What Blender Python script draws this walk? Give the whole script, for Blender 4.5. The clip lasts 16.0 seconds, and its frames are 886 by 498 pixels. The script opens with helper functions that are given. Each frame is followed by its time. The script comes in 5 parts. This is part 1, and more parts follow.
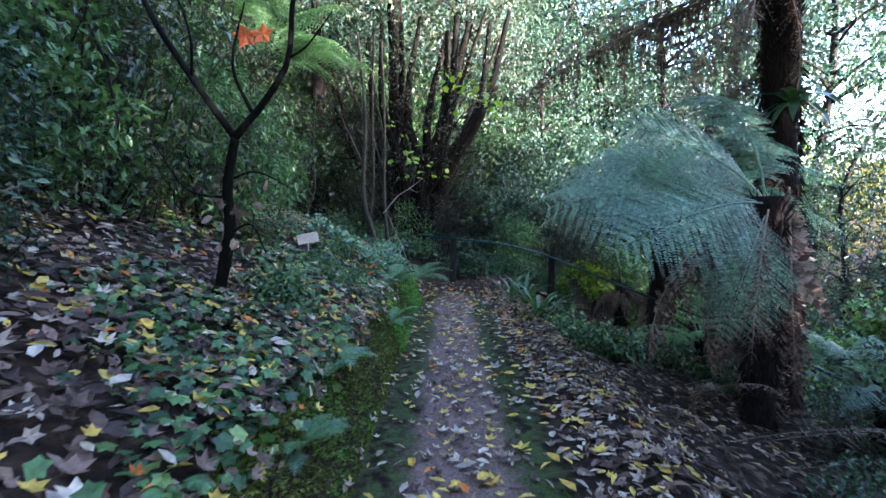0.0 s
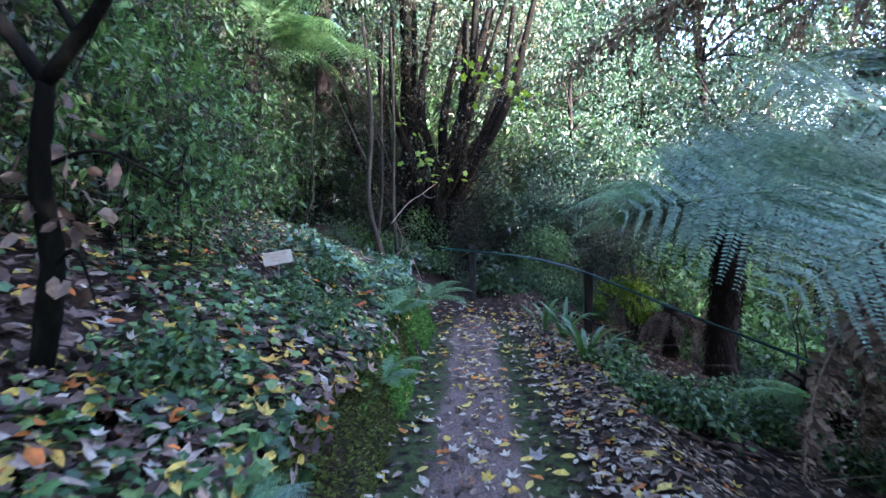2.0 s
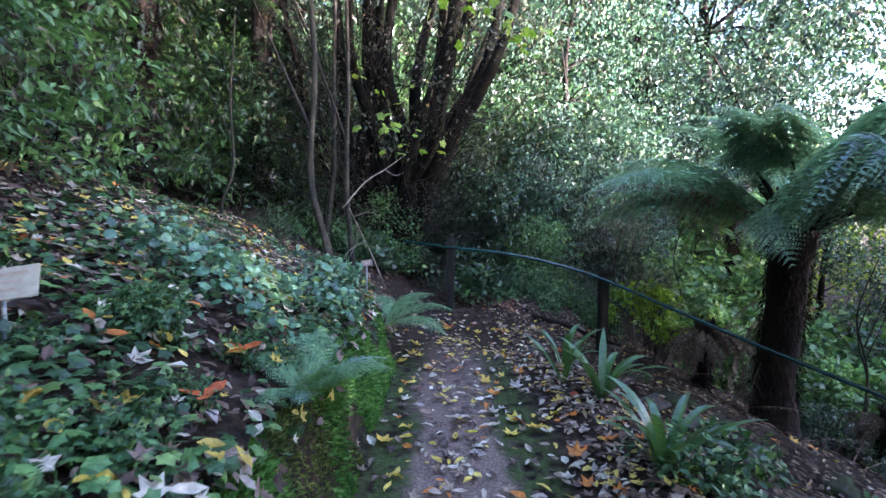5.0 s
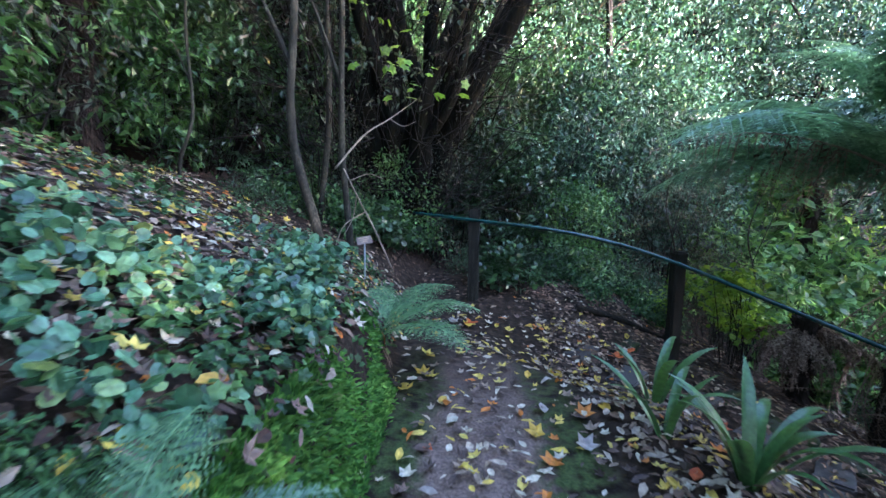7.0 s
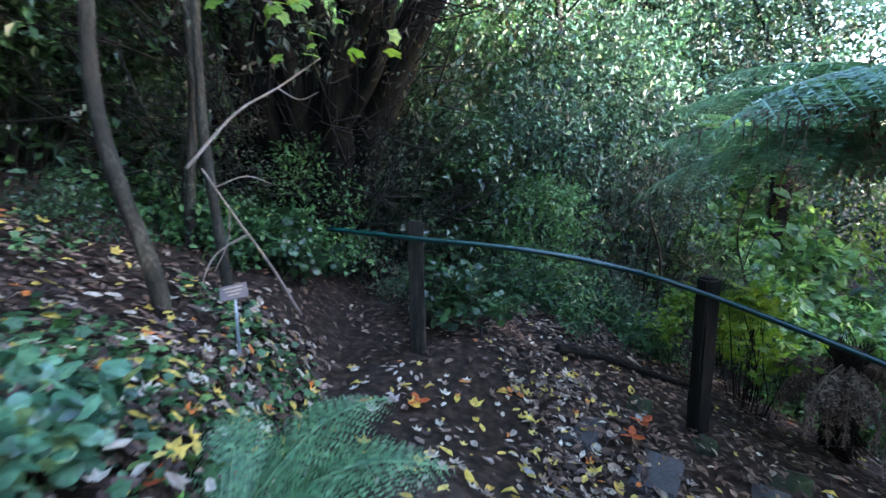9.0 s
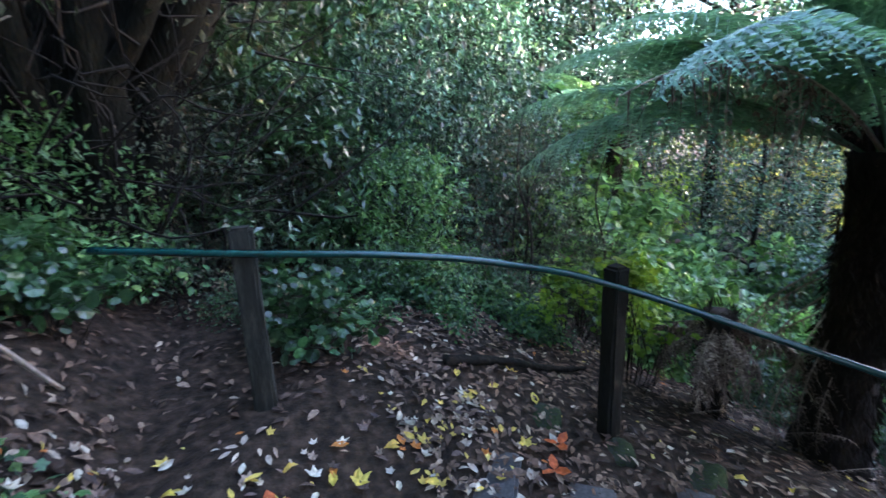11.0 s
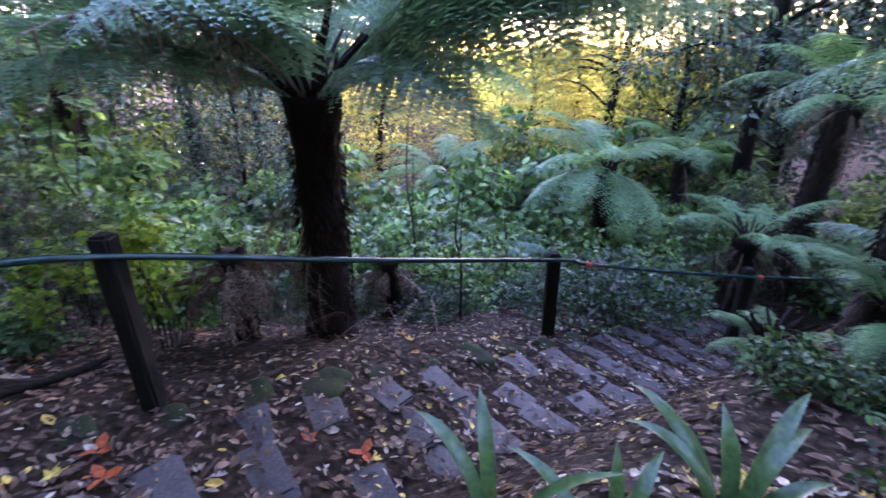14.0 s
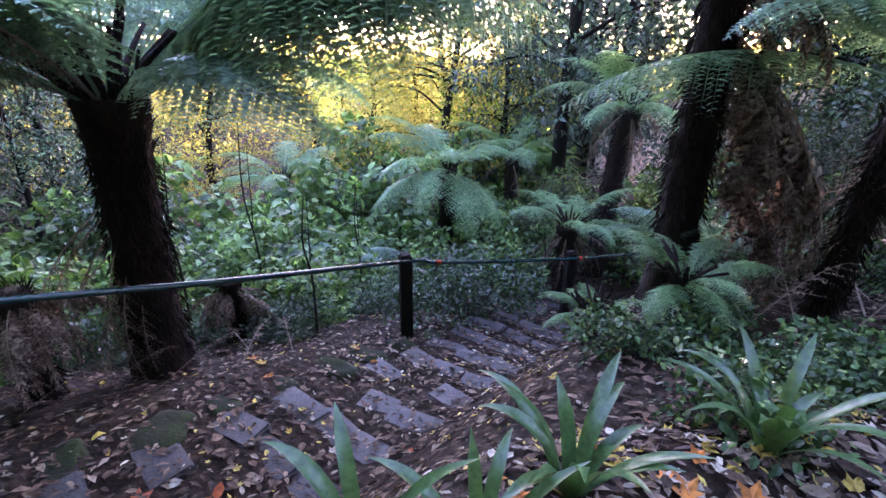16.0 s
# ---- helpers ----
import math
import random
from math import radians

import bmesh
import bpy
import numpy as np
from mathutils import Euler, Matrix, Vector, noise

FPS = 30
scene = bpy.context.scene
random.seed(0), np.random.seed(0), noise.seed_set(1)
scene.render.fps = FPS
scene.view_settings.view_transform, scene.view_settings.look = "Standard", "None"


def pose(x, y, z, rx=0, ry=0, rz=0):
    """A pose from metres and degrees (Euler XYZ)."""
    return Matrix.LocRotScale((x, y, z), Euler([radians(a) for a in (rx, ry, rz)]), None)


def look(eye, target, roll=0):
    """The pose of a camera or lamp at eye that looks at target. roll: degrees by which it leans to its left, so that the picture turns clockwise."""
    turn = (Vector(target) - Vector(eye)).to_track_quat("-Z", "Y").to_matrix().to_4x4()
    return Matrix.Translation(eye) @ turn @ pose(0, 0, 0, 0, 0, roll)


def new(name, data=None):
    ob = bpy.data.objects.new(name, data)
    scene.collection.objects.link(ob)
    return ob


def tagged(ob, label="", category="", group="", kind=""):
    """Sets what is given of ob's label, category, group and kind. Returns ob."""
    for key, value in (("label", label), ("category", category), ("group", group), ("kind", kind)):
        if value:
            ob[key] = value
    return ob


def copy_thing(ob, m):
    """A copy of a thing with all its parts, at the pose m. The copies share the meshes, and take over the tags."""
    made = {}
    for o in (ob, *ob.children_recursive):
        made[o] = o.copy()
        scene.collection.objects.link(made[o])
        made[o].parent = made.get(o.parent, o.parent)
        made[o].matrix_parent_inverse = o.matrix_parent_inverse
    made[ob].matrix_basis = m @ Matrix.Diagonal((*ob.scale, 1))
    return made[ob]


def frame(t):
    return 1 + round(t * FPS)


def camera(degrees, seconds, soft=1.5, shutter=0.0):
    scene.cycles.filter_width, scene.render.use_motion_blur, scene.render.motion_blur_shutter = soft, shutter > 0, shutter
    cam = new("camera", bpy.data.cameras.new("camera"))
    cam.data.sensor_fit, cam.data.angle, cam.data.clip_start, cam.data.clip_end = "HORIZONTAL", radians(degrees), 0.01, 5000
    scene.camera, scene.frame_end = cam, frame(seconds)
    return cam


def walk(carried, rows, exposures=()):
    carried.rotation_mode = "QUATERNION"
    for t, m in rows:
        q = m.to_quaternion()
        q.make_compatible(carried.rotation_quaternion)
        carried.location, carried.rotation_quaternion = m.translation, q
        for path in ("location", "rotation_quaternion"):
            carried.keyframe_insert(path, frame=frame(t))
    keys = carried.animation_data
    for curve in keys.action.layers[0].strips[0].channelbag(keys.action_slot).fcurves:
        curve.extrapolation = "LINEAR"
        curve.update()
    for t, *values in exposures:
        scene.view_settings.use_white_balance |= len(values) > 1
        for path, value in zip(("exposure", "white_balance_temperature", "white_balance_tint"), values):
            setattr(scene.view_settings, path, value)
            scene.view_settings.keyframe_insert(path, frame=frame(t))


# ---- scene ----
cam = camera(88.4, 16.0, soft=1.5, shutter=0.4)
PATH = [
    (0, (0.157, -0.117, 1.327), (0.125, 1.879, 1.198), -0.1),
    (0.5, (0.178, 0.154, 1.321), (0.117, 2.151, 1.224), -0.1),
    (1, (0.196, 0.484, 1.365), (0.11, 2.48, 1.272), -0.2),
    (1.5, (0.179, 0.832, 1.345), (0.076, 2.827, 1.252), -0.3),
    (2, (0.164, 1.171, 1.364), (0.048, 3.165, 1.27), -0.3),
    (2.5, (0.155, 1.541, 1.373), (0.039, 3.535, 1.284), 0.5),
    (3, (0.126, 1.885, 1.364), (0.028, 3.88, 1.275), 0.3),
    (3.5, (0.068, 2.256, 1.397), (-0.002, 4.254, 1.321), -0.3),
    (4, (0.096, 2.617, 1.39), (0.054, 4.616, 1.322), -0.2),
    (4.5, (0.121, 2.889, 1.384), (0.115, 4.886, 1.282), 0.5),
    (5, (0.105, 3.218, 1.382), (0.106, 5.212, 1.23), 0.7),
    (5.2, (0.093, 3.316, 1.379), (0.082, 5.309, 1.21), 0.8),
    (7.3, (0.064, 4.845, 1.266), (-0.013, 6.825, 0.996), 0.7),
    (7.5, (0.062, 5.006, 1.273), (-0.004, 6.987, 1.003), 0.8),
    (8, (0.061, 5.371, 1.27), (0.037, 7.352, 0.998), 0.7),
    (8.2, (0.056, 5.545, 1.28), (0.054, 7.527, 1.013), 0.5),
    (10.3, (0.1, 6.999, 1.524), (0.722, 8.848, 1.087), -2.0),
    (10.5, (0.13, 7.057, 1.503), (0.793, 8.892, 1.059), -2.2),
    (11, (0.175, 7.196, 1.482), (1.002, 8.95, 0.992), -2.4),
    (11.5, (0.181, 7.271, 1.481), (1.265, 8.855, 0.917), -2.0),
    (12, (0.16, 7.313, 1.498), (1.485, 8.678, 0.88), -2.3),
    (12.5, (0.155, 7.286, 1.499), (1.692, 8.383, 0.839), -2.5),
    (13, (0.147, 7.235, 1.498), (1.829, 8.065, 0.803), -2.3),
    (13.5, (0.143, 7.116, 1.496), (1.921, 7.663, 0.76), -1.8),
    (14, (0.161, 7.048, 1.492), (2.002, 7.26, 0.74), -0.8),
    (14.5, (0.18, 7.03, 1.491), (2.037, 6.986, 0.749), -0.4),
    (15, (0.178, 7.02, 1.502), (2.023, 6.804, 0.761), -0.1),
    (15.5, (0.186, 7.002, 1.485), (2.015, 6.672, 0.746), 0.3),
    (16, (0.184, 6.999, 1.48), (2.0, 6.587, 0.75), 0.8),
]
walk(cam, [(t, look(eye, target, roll)) for t, eye, target, roll in PATH], exposures=[(0, 4.72, 5080, 37), (2.5, 4.95, 5080, 45), (3.5, 4.85, 5150, 43), (5, 4.98, 5230, 42), (8, 4.98, 5020, 30), (10.5, 5.02, 5150, 30), (12, 5.52, 5120, 43), (13, 5.2, 5080, 52), (14.5, 5.38, 5400, 65), (16, 5.45, 5480, 62)])

# ---- light ----
SUN_AZ, SUN_EL = 124.0, 4.0   # degrees clockwise from +y, degrees up
world = bpy.data.worlds.new("sky_world")
scene.world = world
world.use_nodes = True
wn, wl = world.node_tree.nodes, world.node_tree.links
wn.clear()
sky = wn.new("ShaderNodeTexSky")
sky.sky_type = "NISHITA"
sky.sun_disc = False
sky.sun_elevation = radians(SUN_EL)
sky.sun_rotation = radians(SUN_AZ)
bg = wn.new("ShaderNodeBackground")
bg.inputs["Strength"].default_value = 0.15
wo = wn.new("ShaderNodeOutputWorld")
wl.new(sky.outputs[0], bg.inputs[0])
wl.new(bg.outputs[0], wo.inputs[0])

sun_data = bpy.data.lights.new("sun", "SUN")
sun_data.energy = 3.8
sun_data.angle = radians(0.6)
sun_data.color = (1.0, 0.86, 0.62)
sun = new("sun", sun_data)
_a = radians(SUN_AZ)
_d = Vector((math.sin(_a) * math.cos(radians(SUN_EL)), math.cos(_a) * math.cos(radians(SUN_EL)), math.sin(radians(SUN_EL))))
sun.matrix_world = look(_d * 60, (0, 0, 0))

# ---- materials ----
def nodes_of(name):
    m = bpy.data.materials.new(name)
    m.use_nodes = True
    nt = m.node_tree
    b = nt.nodes["Principled BSDF"]
    return m, nt, b


def ramp_node(nt, stops, interp="LINEAR"):
    r = nt.nodes.new("ShaderNodeValToRGB")
    r.color_ramp.interpolation = interp
    el = r.color_ramp.elements
    while len(el) < len(stops):
        el.new(0.5)
    for e, (p, c) in zip(el, stops):
        e.position = p
        e.color = (*c, 1)
    return r


def leaf_mat(name, stops, rough=0.45, trans=0.35, spec=0.5, interp="LINEAR", tint=(1.25, 1.2, 0.6), per_object=False, clump=0.2):
    """Leaf blade: colour picked per leaf, mottled at small scale, bright and shaded masses put into the colour by
    clump, lets part of the light through.
    """
    m, nt, b = nodes_of(name)
    L = nt.links.new
    geo = nt.nodes.new("ShaderNodeObjectInfo" if per_object else "ShaderNodeNewGeometry")
    r = ramp_node(nt, stops, interp)
    L(geo.outputs["Random" if per_object else "Random Per Island"], r.inputs[0])
    tc = nt.nodes.new("ShaderNodeTexCoord")
    nz = nt.nodes.new("ShaderNodeTexNoise")
    nz.inputs["Scale"].default_value = 38
    nz.inputs["Detail"].default_value = 4
    L(tc.outputs["Object"], nz.inputs["Vector"])
    mp = nt.nodes.new("ShaderNodeMapRange")
    mp.inputs["From Min"].default_value, mp.inputs["From Max"].default_value = 0.3, 0.7
    mp.inputs["To Min"].default_value, mp.inputs["To Max"].default_value = 0.6, 1.25
    L(nz.outputs[0], mp.inputs[0])
    big = nt.nodes.new("ShaderNodeTexNoise")
    big.inputs["Scale"].default_value, big.inputs["Detail"].default_value = 1.5, 2
    L(tc.outputs["Object"], big.inputs["Vector"])
    mb = nt.nodes.new("ShaderNodeMapRange")
    mb.inputs["From Min"].default_value, mb.inputs["From Max"].default_value = 0.36, 0.64
    mb.inputs["To Min"].default_value, mb.inputs["To Max"].default_value = 1 - clump, 1 + clump
    L(big.outputs[0], mb.inputs[0])
    both = nt.nodes.new("ShaderNodeMath")
    both.operation = "MULTIPLY"
    L(mp.outputs[0], both.inputs[0])
    L(mb.outputs[0], both.inputs[1])
    mx = nt.nodes.new("ShaderNodeMix")
    mx.data_type, mx.blend_type = "RGBA", "MULTIPLY"
    mx.inputs["Factor"].default_value = 1
    L(r.outputs[0], mx.inputs["A"])
    L(both.outputs[0], mx.inputs["B"])
    L(mx.outputs["Result"], b.inputs["Base Color"])
    b.inputs["Roughness"].default_value = rough
    b.inputs["Specular IOR Level"].default_value = spec
    bp = nt.nodes.new("ShaderNodeBump")
    bp.inputs["Strength"].default_value = 0.35
    bp.inputs["Distance"].default_value = 0.004
    L(nz.outputs[0], bp.inputs["Height"])
    L(bp.outputs[0], b.inputs["Normal"])
    if trans > 0:
        t = nt.nodes.new("ShaderNodeBsdfTranslucent")
        mt = nt.nodes.new("ShaderNodeMix")
        mt.data_type, mt.blend_type = "RGBA", "MULTIPLY"
        mt.inputs["Factor"].default_value = 1
        mt.inputs["B"].default_value = (*tint, 1)
        L(mx.outputs["Result"], mt.inputs["A"])
        L(mt.outputs["Result"], t.inputs["Color"])
        mix = nt.nodes.new("ShaderNodeMixShader")
        mix.inputs[0].default_value = trans
        L(b.outputs[0], mix.inputs[1])
        L(t.outputs[0], mix.inputs[2])
        L(mix.outputs[0], nt.nodes["Material Output"].inputs[0])
    return m


def rough_mat(name, stops, scale=6, rough=0.9, bump=0.5, dist=0.02, stretch=(1, 1, 1), fine=40, spec=0.3, metal=0.0):
    """Soil, bark, stone, timber: two scales of noise in colour and relief."""
    m, nt, b = nodes_of(name)
    L = nt.links.new
    tc = nt.nodes.new("ShaderNodeTexCoord")
    mp = nt.nodes.new("ShaderNodeMapping")
    mp.inputs["Scale"].default_value = stretch
    L(tc.outputs["Object"], mp.inputs[0])
    n1 = nt.nodes.new("ShaderNodeTexNoise")
    n1.inputs["Scale"].default_value, n1.inputs["Detail"].default_value = scale, 6
    n2 = nt.nodes.new("ShaderNodeTexNoise")
    n2.inputs["Scale"].default_value, n2.inputs["Detail"].default_value = fine, 8
    L(mp.outputs[0], n1.inputs["Vector"])
    L(mp.outputs[0], n2.inputs["Vector"])
    mx = nt.nodes.new("ShaderNodeMath")
    mx.operation = "MULTIPLY_ADD"
    mx.inputs[1].default_value = 0.5
    L(n1.outputs[0], mx.inputs[0])
    hf = nt.nodes.new("ShaderNodeMath")
    hf.operation = "MULTIPLY"
    hf.inputs[1].default_value = 0.5
    L(n2.outputs[0], hf.inputs[0])
    L(hf.outputs[0], mx.inputs[2])
    r = ramp_node(nt, stops)
    L(mx.outputs[0], r.inputs[0])
    L(r.outputs[0], b.inputs["Base Color"])
    b.inputs["Roughness"].default_value = rough
    b.inputs["Specular IOR Level"].default_value = spec
    b.inputs["Metallic"].default_value = metal
    bp = nt.nodes.new("ShaderNodeBump")
    bp.inputs["Strength"].default_value = bump
    bp.inputs["Distance"].default_value = dist
    L(mx.outputs[0], bp.inputs["Height"])
    L(bp.outputs[0], b.inputs["Normal"])
    return m


def ground_mat():
    """Dark leaf-mould soil; on the path a worn purple-brown strip between two strips green with algae."""
    m, nt, b = nodes_of("soil")
    L = nt.links.new
    N = nt.nodes.new
    tc = N("ShaderNodeTexCoord")
    sep = N("ShaderNodeSeparateXYZ")
    L(tc.outputs["Object"], sep.inputs[0])
    n1, n2, n3 = N("ShaderNodeTexNoise"), N("ShaderNodeTexNoise"), N("ShaderNodeTexNoise")
    for n, sc in ((n1, 1.3), (n2, 14), (n3, 70)):
        n.inputs["Scale"].default_value, n.inputs["Detail"].default_value = sc, 7
        L(tc.outputs["Object"], n.inputs["Vector"])
    base = ramp_node(nt, [(0.3, (0.009, 0.006, 0.004)), (0.5, (0.026, 0.017, 0.011)), (0.7, (0.062, 0.04, 0.026))])
    L(n2.outputs[0], base.inputs[0])
    # algae on the path's two sides, broken up by noise
    xx = N("ShaderNodeMath"); xx.operation = "SUBTRACT"; xx.inputs[1].default_value = 0.21
    L(sep.outputs[0], xx.inputs[0])
    ab = N("ShaderNodeMath"); ab.operation = "ABSOLUTE"
    L(xx.outputs[0], ab.inputs[0])
    wob = N("ShaderNodeMath"); wob.operation = "MULTIPLY_ADD"; wob.inputs[1].default_value = 0.3
    L(n1.outputs[0], wob.inputs[0]); L(ab.outputs[0], wob.inputs[2])
    band = ramp_node(nt, [(0.36, (0, 0, 0)), (0.44, (1, 1, 1)), (0.6, (1, 1, 1)), (0.74, (0, 0, 0))])
    L(wob.outputs[0], band.inputs[0])
    fade = N("ShaderNodeMapRange")
    fade.inputs["From Min"].default_value, fade.inputs["From Max"].default_value = 8.4, 6.6
    L(sep.outputs[1], fade.inputs[0])
    br = N("ShaderNodeMapRange")
    br.inputs["From Min"].default_value, br.inputs["From Max"].default_value = 0.38, 0.55
    L(n2.outputs[0], br.inputs[0])
    f1 = N("ShaderNodeMath"); f1.operation = "MULTIPLY"
    L(band.outputs[0], f1.inputs[0]); L(fade.outputs[0], f1.inputs[1])
    f2 = N("ShaderNodeMath"); f2.operation = "MULTIPLY"
    L(f1.outputs[0], f2.inputs[0]); L(br.outputs[0], f2.inputs[1])
    mid = N("ShaderNodeMapRange")
    mid.inputs["From Min"].default_value, mid.inputs["From Max"].default_value = 0.5, 0.36
    L(wob.outputs[0], mid.inputs[0])
    earth = ramp_node(nt, [(0.3, (0.095, 0.067, 0.055)), (0.7, (0.25, 0.18, 0.148))])
    L(n3.outputs[0], earth.inputs[0])
    m1 = N("ShaderNodeMix"); m1.data_type = "RGBA"
    mf = N("ShaderNodeMath"); mf.operation = "MULTIPLY"
    L(mid.outputs[0], mf.inputs[0]); L(fade.outputs[0], mf.inputs[1])
    L(mf.outputs[0], m1.inputs["Factor"]); L(base.outputs[0], m1.inputs["A"]); L(earth.outputs[0], m1.inputs["B"])
    alg = ramp_node(nt, [(0.3, (0.024, 0.04, 0.012)), (0.7, (0.068, 0.092, 0.028))])
    L(n3.outputs[0], alg.inputs[0])
    m2 = N("ShaderNodeMix"); m2.data_type = "RGBA"
    L(f2.outputs[0], m2.inputs["Factor"]); L(m1.outputs["Result"], m2.inputs["A"]); L(alg.outputs[0], m2.inputs["B"])
    L(m2.outputs["Result"], b.inputs["Base Color"])
    b.inputs["Roughness"].default_value = 0.95
    b.inputs["Specular IOR Level"].default_value = 0.18
    add = N("ShaderNodeMath"); add.operation = "MULTIPLY_ADD"; add.inputs[1].default_value = 0.4
    L(n3.outputs[0], add.inputs[0]); L(n2.outputs[0], add.inputs[2])
    bp = N("ShaderNodeBump")
    bp.inputs["Strength"].default_value, bp.inputs["Distance"].default_value = 0.8, 0.03
    L(add.outputs[0], bp.inputs["Height"]); L(bp.outputs[0], b.inputs["Normal"])
    return m


SOIL = ground_mat()
BARK_FERN = rough_mat("fern_trunk_fibre", [(0.3, (0.006, 0.004, 0.003)), (0.55, (0.022, 0.014, 0.01)), (0.75, (0.06, 0.038, 0.025))], 7, 0.95, 1.0, 0.05, (1, 1, 0.35), 45)
BARK = rough_mat("dark_bark", [(0.3, (0.006, 0.005, 0.004)), (0.55, (0.016, 0.014, 0.011)), (0.75, (0.05, 0.045, 0.034))], 6, 0.95, 1.0, 0.03, (1, 1, 0.25), 40, 0.12)
BARK_BLACK = rough_mat("black_mossy_bark", [(0.3, (0.003, 0.003, 0.002)), (0.55, (0.006, 0.006, 0.004)), (0.75, (0.017, 0.018, 0.011))], 6, 1.0, 0.9, 0.03, (1, 1, 0.25), 40, 0.08)
BARK_PALE = rough_mat("grey_bark", [(0.3, (0.012, 0.011, 0.008)), (0.5, (0.03, 0.028, 0.02)), (0.7, (0.085, 0.08, 0.055))], 8, 0.9, 0.8, 0.015, (1, 1, 0.4), 60, 0.15)
TWIG = rough_mat("dry_twig", [(0.3, (0.16, 0.12, 0.09)), (0.6, (0.34, 0.28, 0.22)), (0.75, (0.5, 0.44, 0.36))], 20, 0.8, 0.3, 0.004, (1, 1, 1), 90)
TIMBER = rough_mat("weathered_timber", [(0.3, (0.008, 0.0075, 0.0055)), (0.5, (0.019, 0.018, 0.013)), (0.7, (0.05, 0.047, 0.034))], 5, 0.9, 0.8, 0.01, (6, 6, 0.6), 30, 0.2)
TIMBER_DARK = rough_mat("wet_dark_timber", [(0.3, (0.006, 0.005, 0.004)), (0.55, (0.013, 0.012, 0.008)), (0.75, (0.028, 0.026, 0.018))], 5, 0.9, 0.8, 0.01, (6, 6, 0.6), 30, 0.2)
STONE = rough_mat("bluestone", [(0.3, (0.022, 0.02, 0.02)), (0.5, (0.052, 0.047, 0.046)), (0.7, (0.1, 0.09, 0.086))], 7, 0.6, 0.5, 0.012, (1, 1, 1), 55, 0.5)
STONE_MOSS = rough_mat("mossy_stone", [(0.35, (0.035, 0.034, 0.034)), (0.48, (0.02, 0.028, 0.01)), (0.68, (0.04, 0.06, 0.014))], 5, 0.95, 0.8, 0.02, (1, 1, 1), 60)
RAIL_PAINT = rough_mat("green_rail_paint", [(0.3, (0.003, 0.022, 0.02)), (0.55, (0.006, 0.042, 0.037)), (0.72, (0.015, 0.07, 0.06))], 9, 0.22, 0.15, 0.002, (1, 1, 1), 80, 0.6)
TAPE = rough_mat("red_tape", [(0.3, (0.5, 0.05, 0.02)), (0.7, (0.75, 0.12, 0.05))], 20, 0.5, 0.2, 0.002)
PLAQUE = rough_mat("plaque_cream", [(0.3, (0.27, 0.24, 0.16)), (0.7, (0.46, 0.41, 0.28))], 12, 0.5, 0.1, 0.001)
PLAQUE_OLD = rough_mat("plaque_faded", [(0.3, (0.11, 0.085, 0.075)), (0.7, (0.19, 0.155, 0.14))], 12, 0.6, 0.1, 0.001)
INK = rough_mat("faded_ink", [(0.3, (0.3, 0.22, 0.14)), (0.7, (0.42, 0.32, 0.22))], 30, 0.6, 0.1, 0.001)
STEEL = rough_mat("galvanised_stake", [(0.3, (0.3, 0.34, 0.36)), (0.7, (0.5, 0.54, 0.56))], 20, 0.45, 0.2, 0.001, metal=0.6)

FROND = leaf_mat("frond_green", [(0.0, (0.1, 0.2, 0.135)), (0.5, (0.185, 0.32, 0.235)), (1.0, (0.28, 0.44, 0.33))], 0.36, 0.45, 0.65)
# Fresh green of the bank ferns, also the lightened copy for backlit ferns.
FROND_LIT = leaf_mat("frond_fresh_and_lit_green", [(0.0, (0.11, 0.24, 0.11)), (1.0, (0.25, 0.43, 0.21))], 0.42, 0.42, 0.5)
FROND_DEAD = leaf_mat("frond_dead_brown", [(0.0, (0.07, 0.046, 0.033)), (0.6, (0.2, 0.145, 0.108)), (1.0, (0.38, 0.3, 0.235))], 0.85, 0.15, 0.2, tint=(1.1, 0.9, 0.7))
GLOSSY = leaf_mat("leaf_glossy_dark", [(0.0, (0.018, 0.045, 0.015)), (0.5, (0.035, 0.085, 0.025)), (1.0, (0.06, 0.13, 0.035))], 0.28, 0.24, 0.75, tint=(1.0, 1.1, 0.7))
MIDGREEN = leaf_mat("leaf_mid_green", [(0.0, (0.045, 0.11, 0.03)), (0.5, (0.08, 0.18, 0.05)), (1.0, (0.14, 0.26, 0.08))], 0.4, 0.38, 0.55)
FARLEAF = leaf_mat("leaf_dark_evergreen", [(0.0, (0.012, 0.03, 0.014)), (0.5, (0.026, 0.062, 0.03)), (1.0, (0.055, 0.11, 0.055))], 0.42, 0.12, 0.5, tint=(0.85, 1.05, 0.8), clump=0.5)
# The ramp's dark half puts the shade between leaves into the leaf colour.
BLUELEAF = leaf_mat("leaf_blue_green", [(0.0, (0.01, 0.024, 0.012)), (0.45, (0.03, 0.068, 0.038)), (0.75, (0.06, 0.125, 0.072)), (0.93, (0.12, 0.22, 0.13)), (1.0, (0.16, 0.25, 0.07))], 0.4, 0.24, 0.5, tint=(0.9, 1.1, 0.75), clump=0.6)
# Green lightened so the leaves carry the brightness of the open hollow.
HOLLOW = leaf_mat("leaf_light_green_lit", [(0.0, (0.03, 0.08, 0.025)), (0.5, (0.11, 0.23, 0.065)), (1.0, (0.27, 0.45, 0.16))], 0.4, 0.45, 0.55, clump=0.45)
LIME = leaf_mat("leaf_lime", [(0.0, (0.1, 0.2, 0.02)), (0.5, (0.17, 0.3, 0.03)), (1.0, (0.28, 0.4, 0.05))], 0.5, 0.5, 0.4)
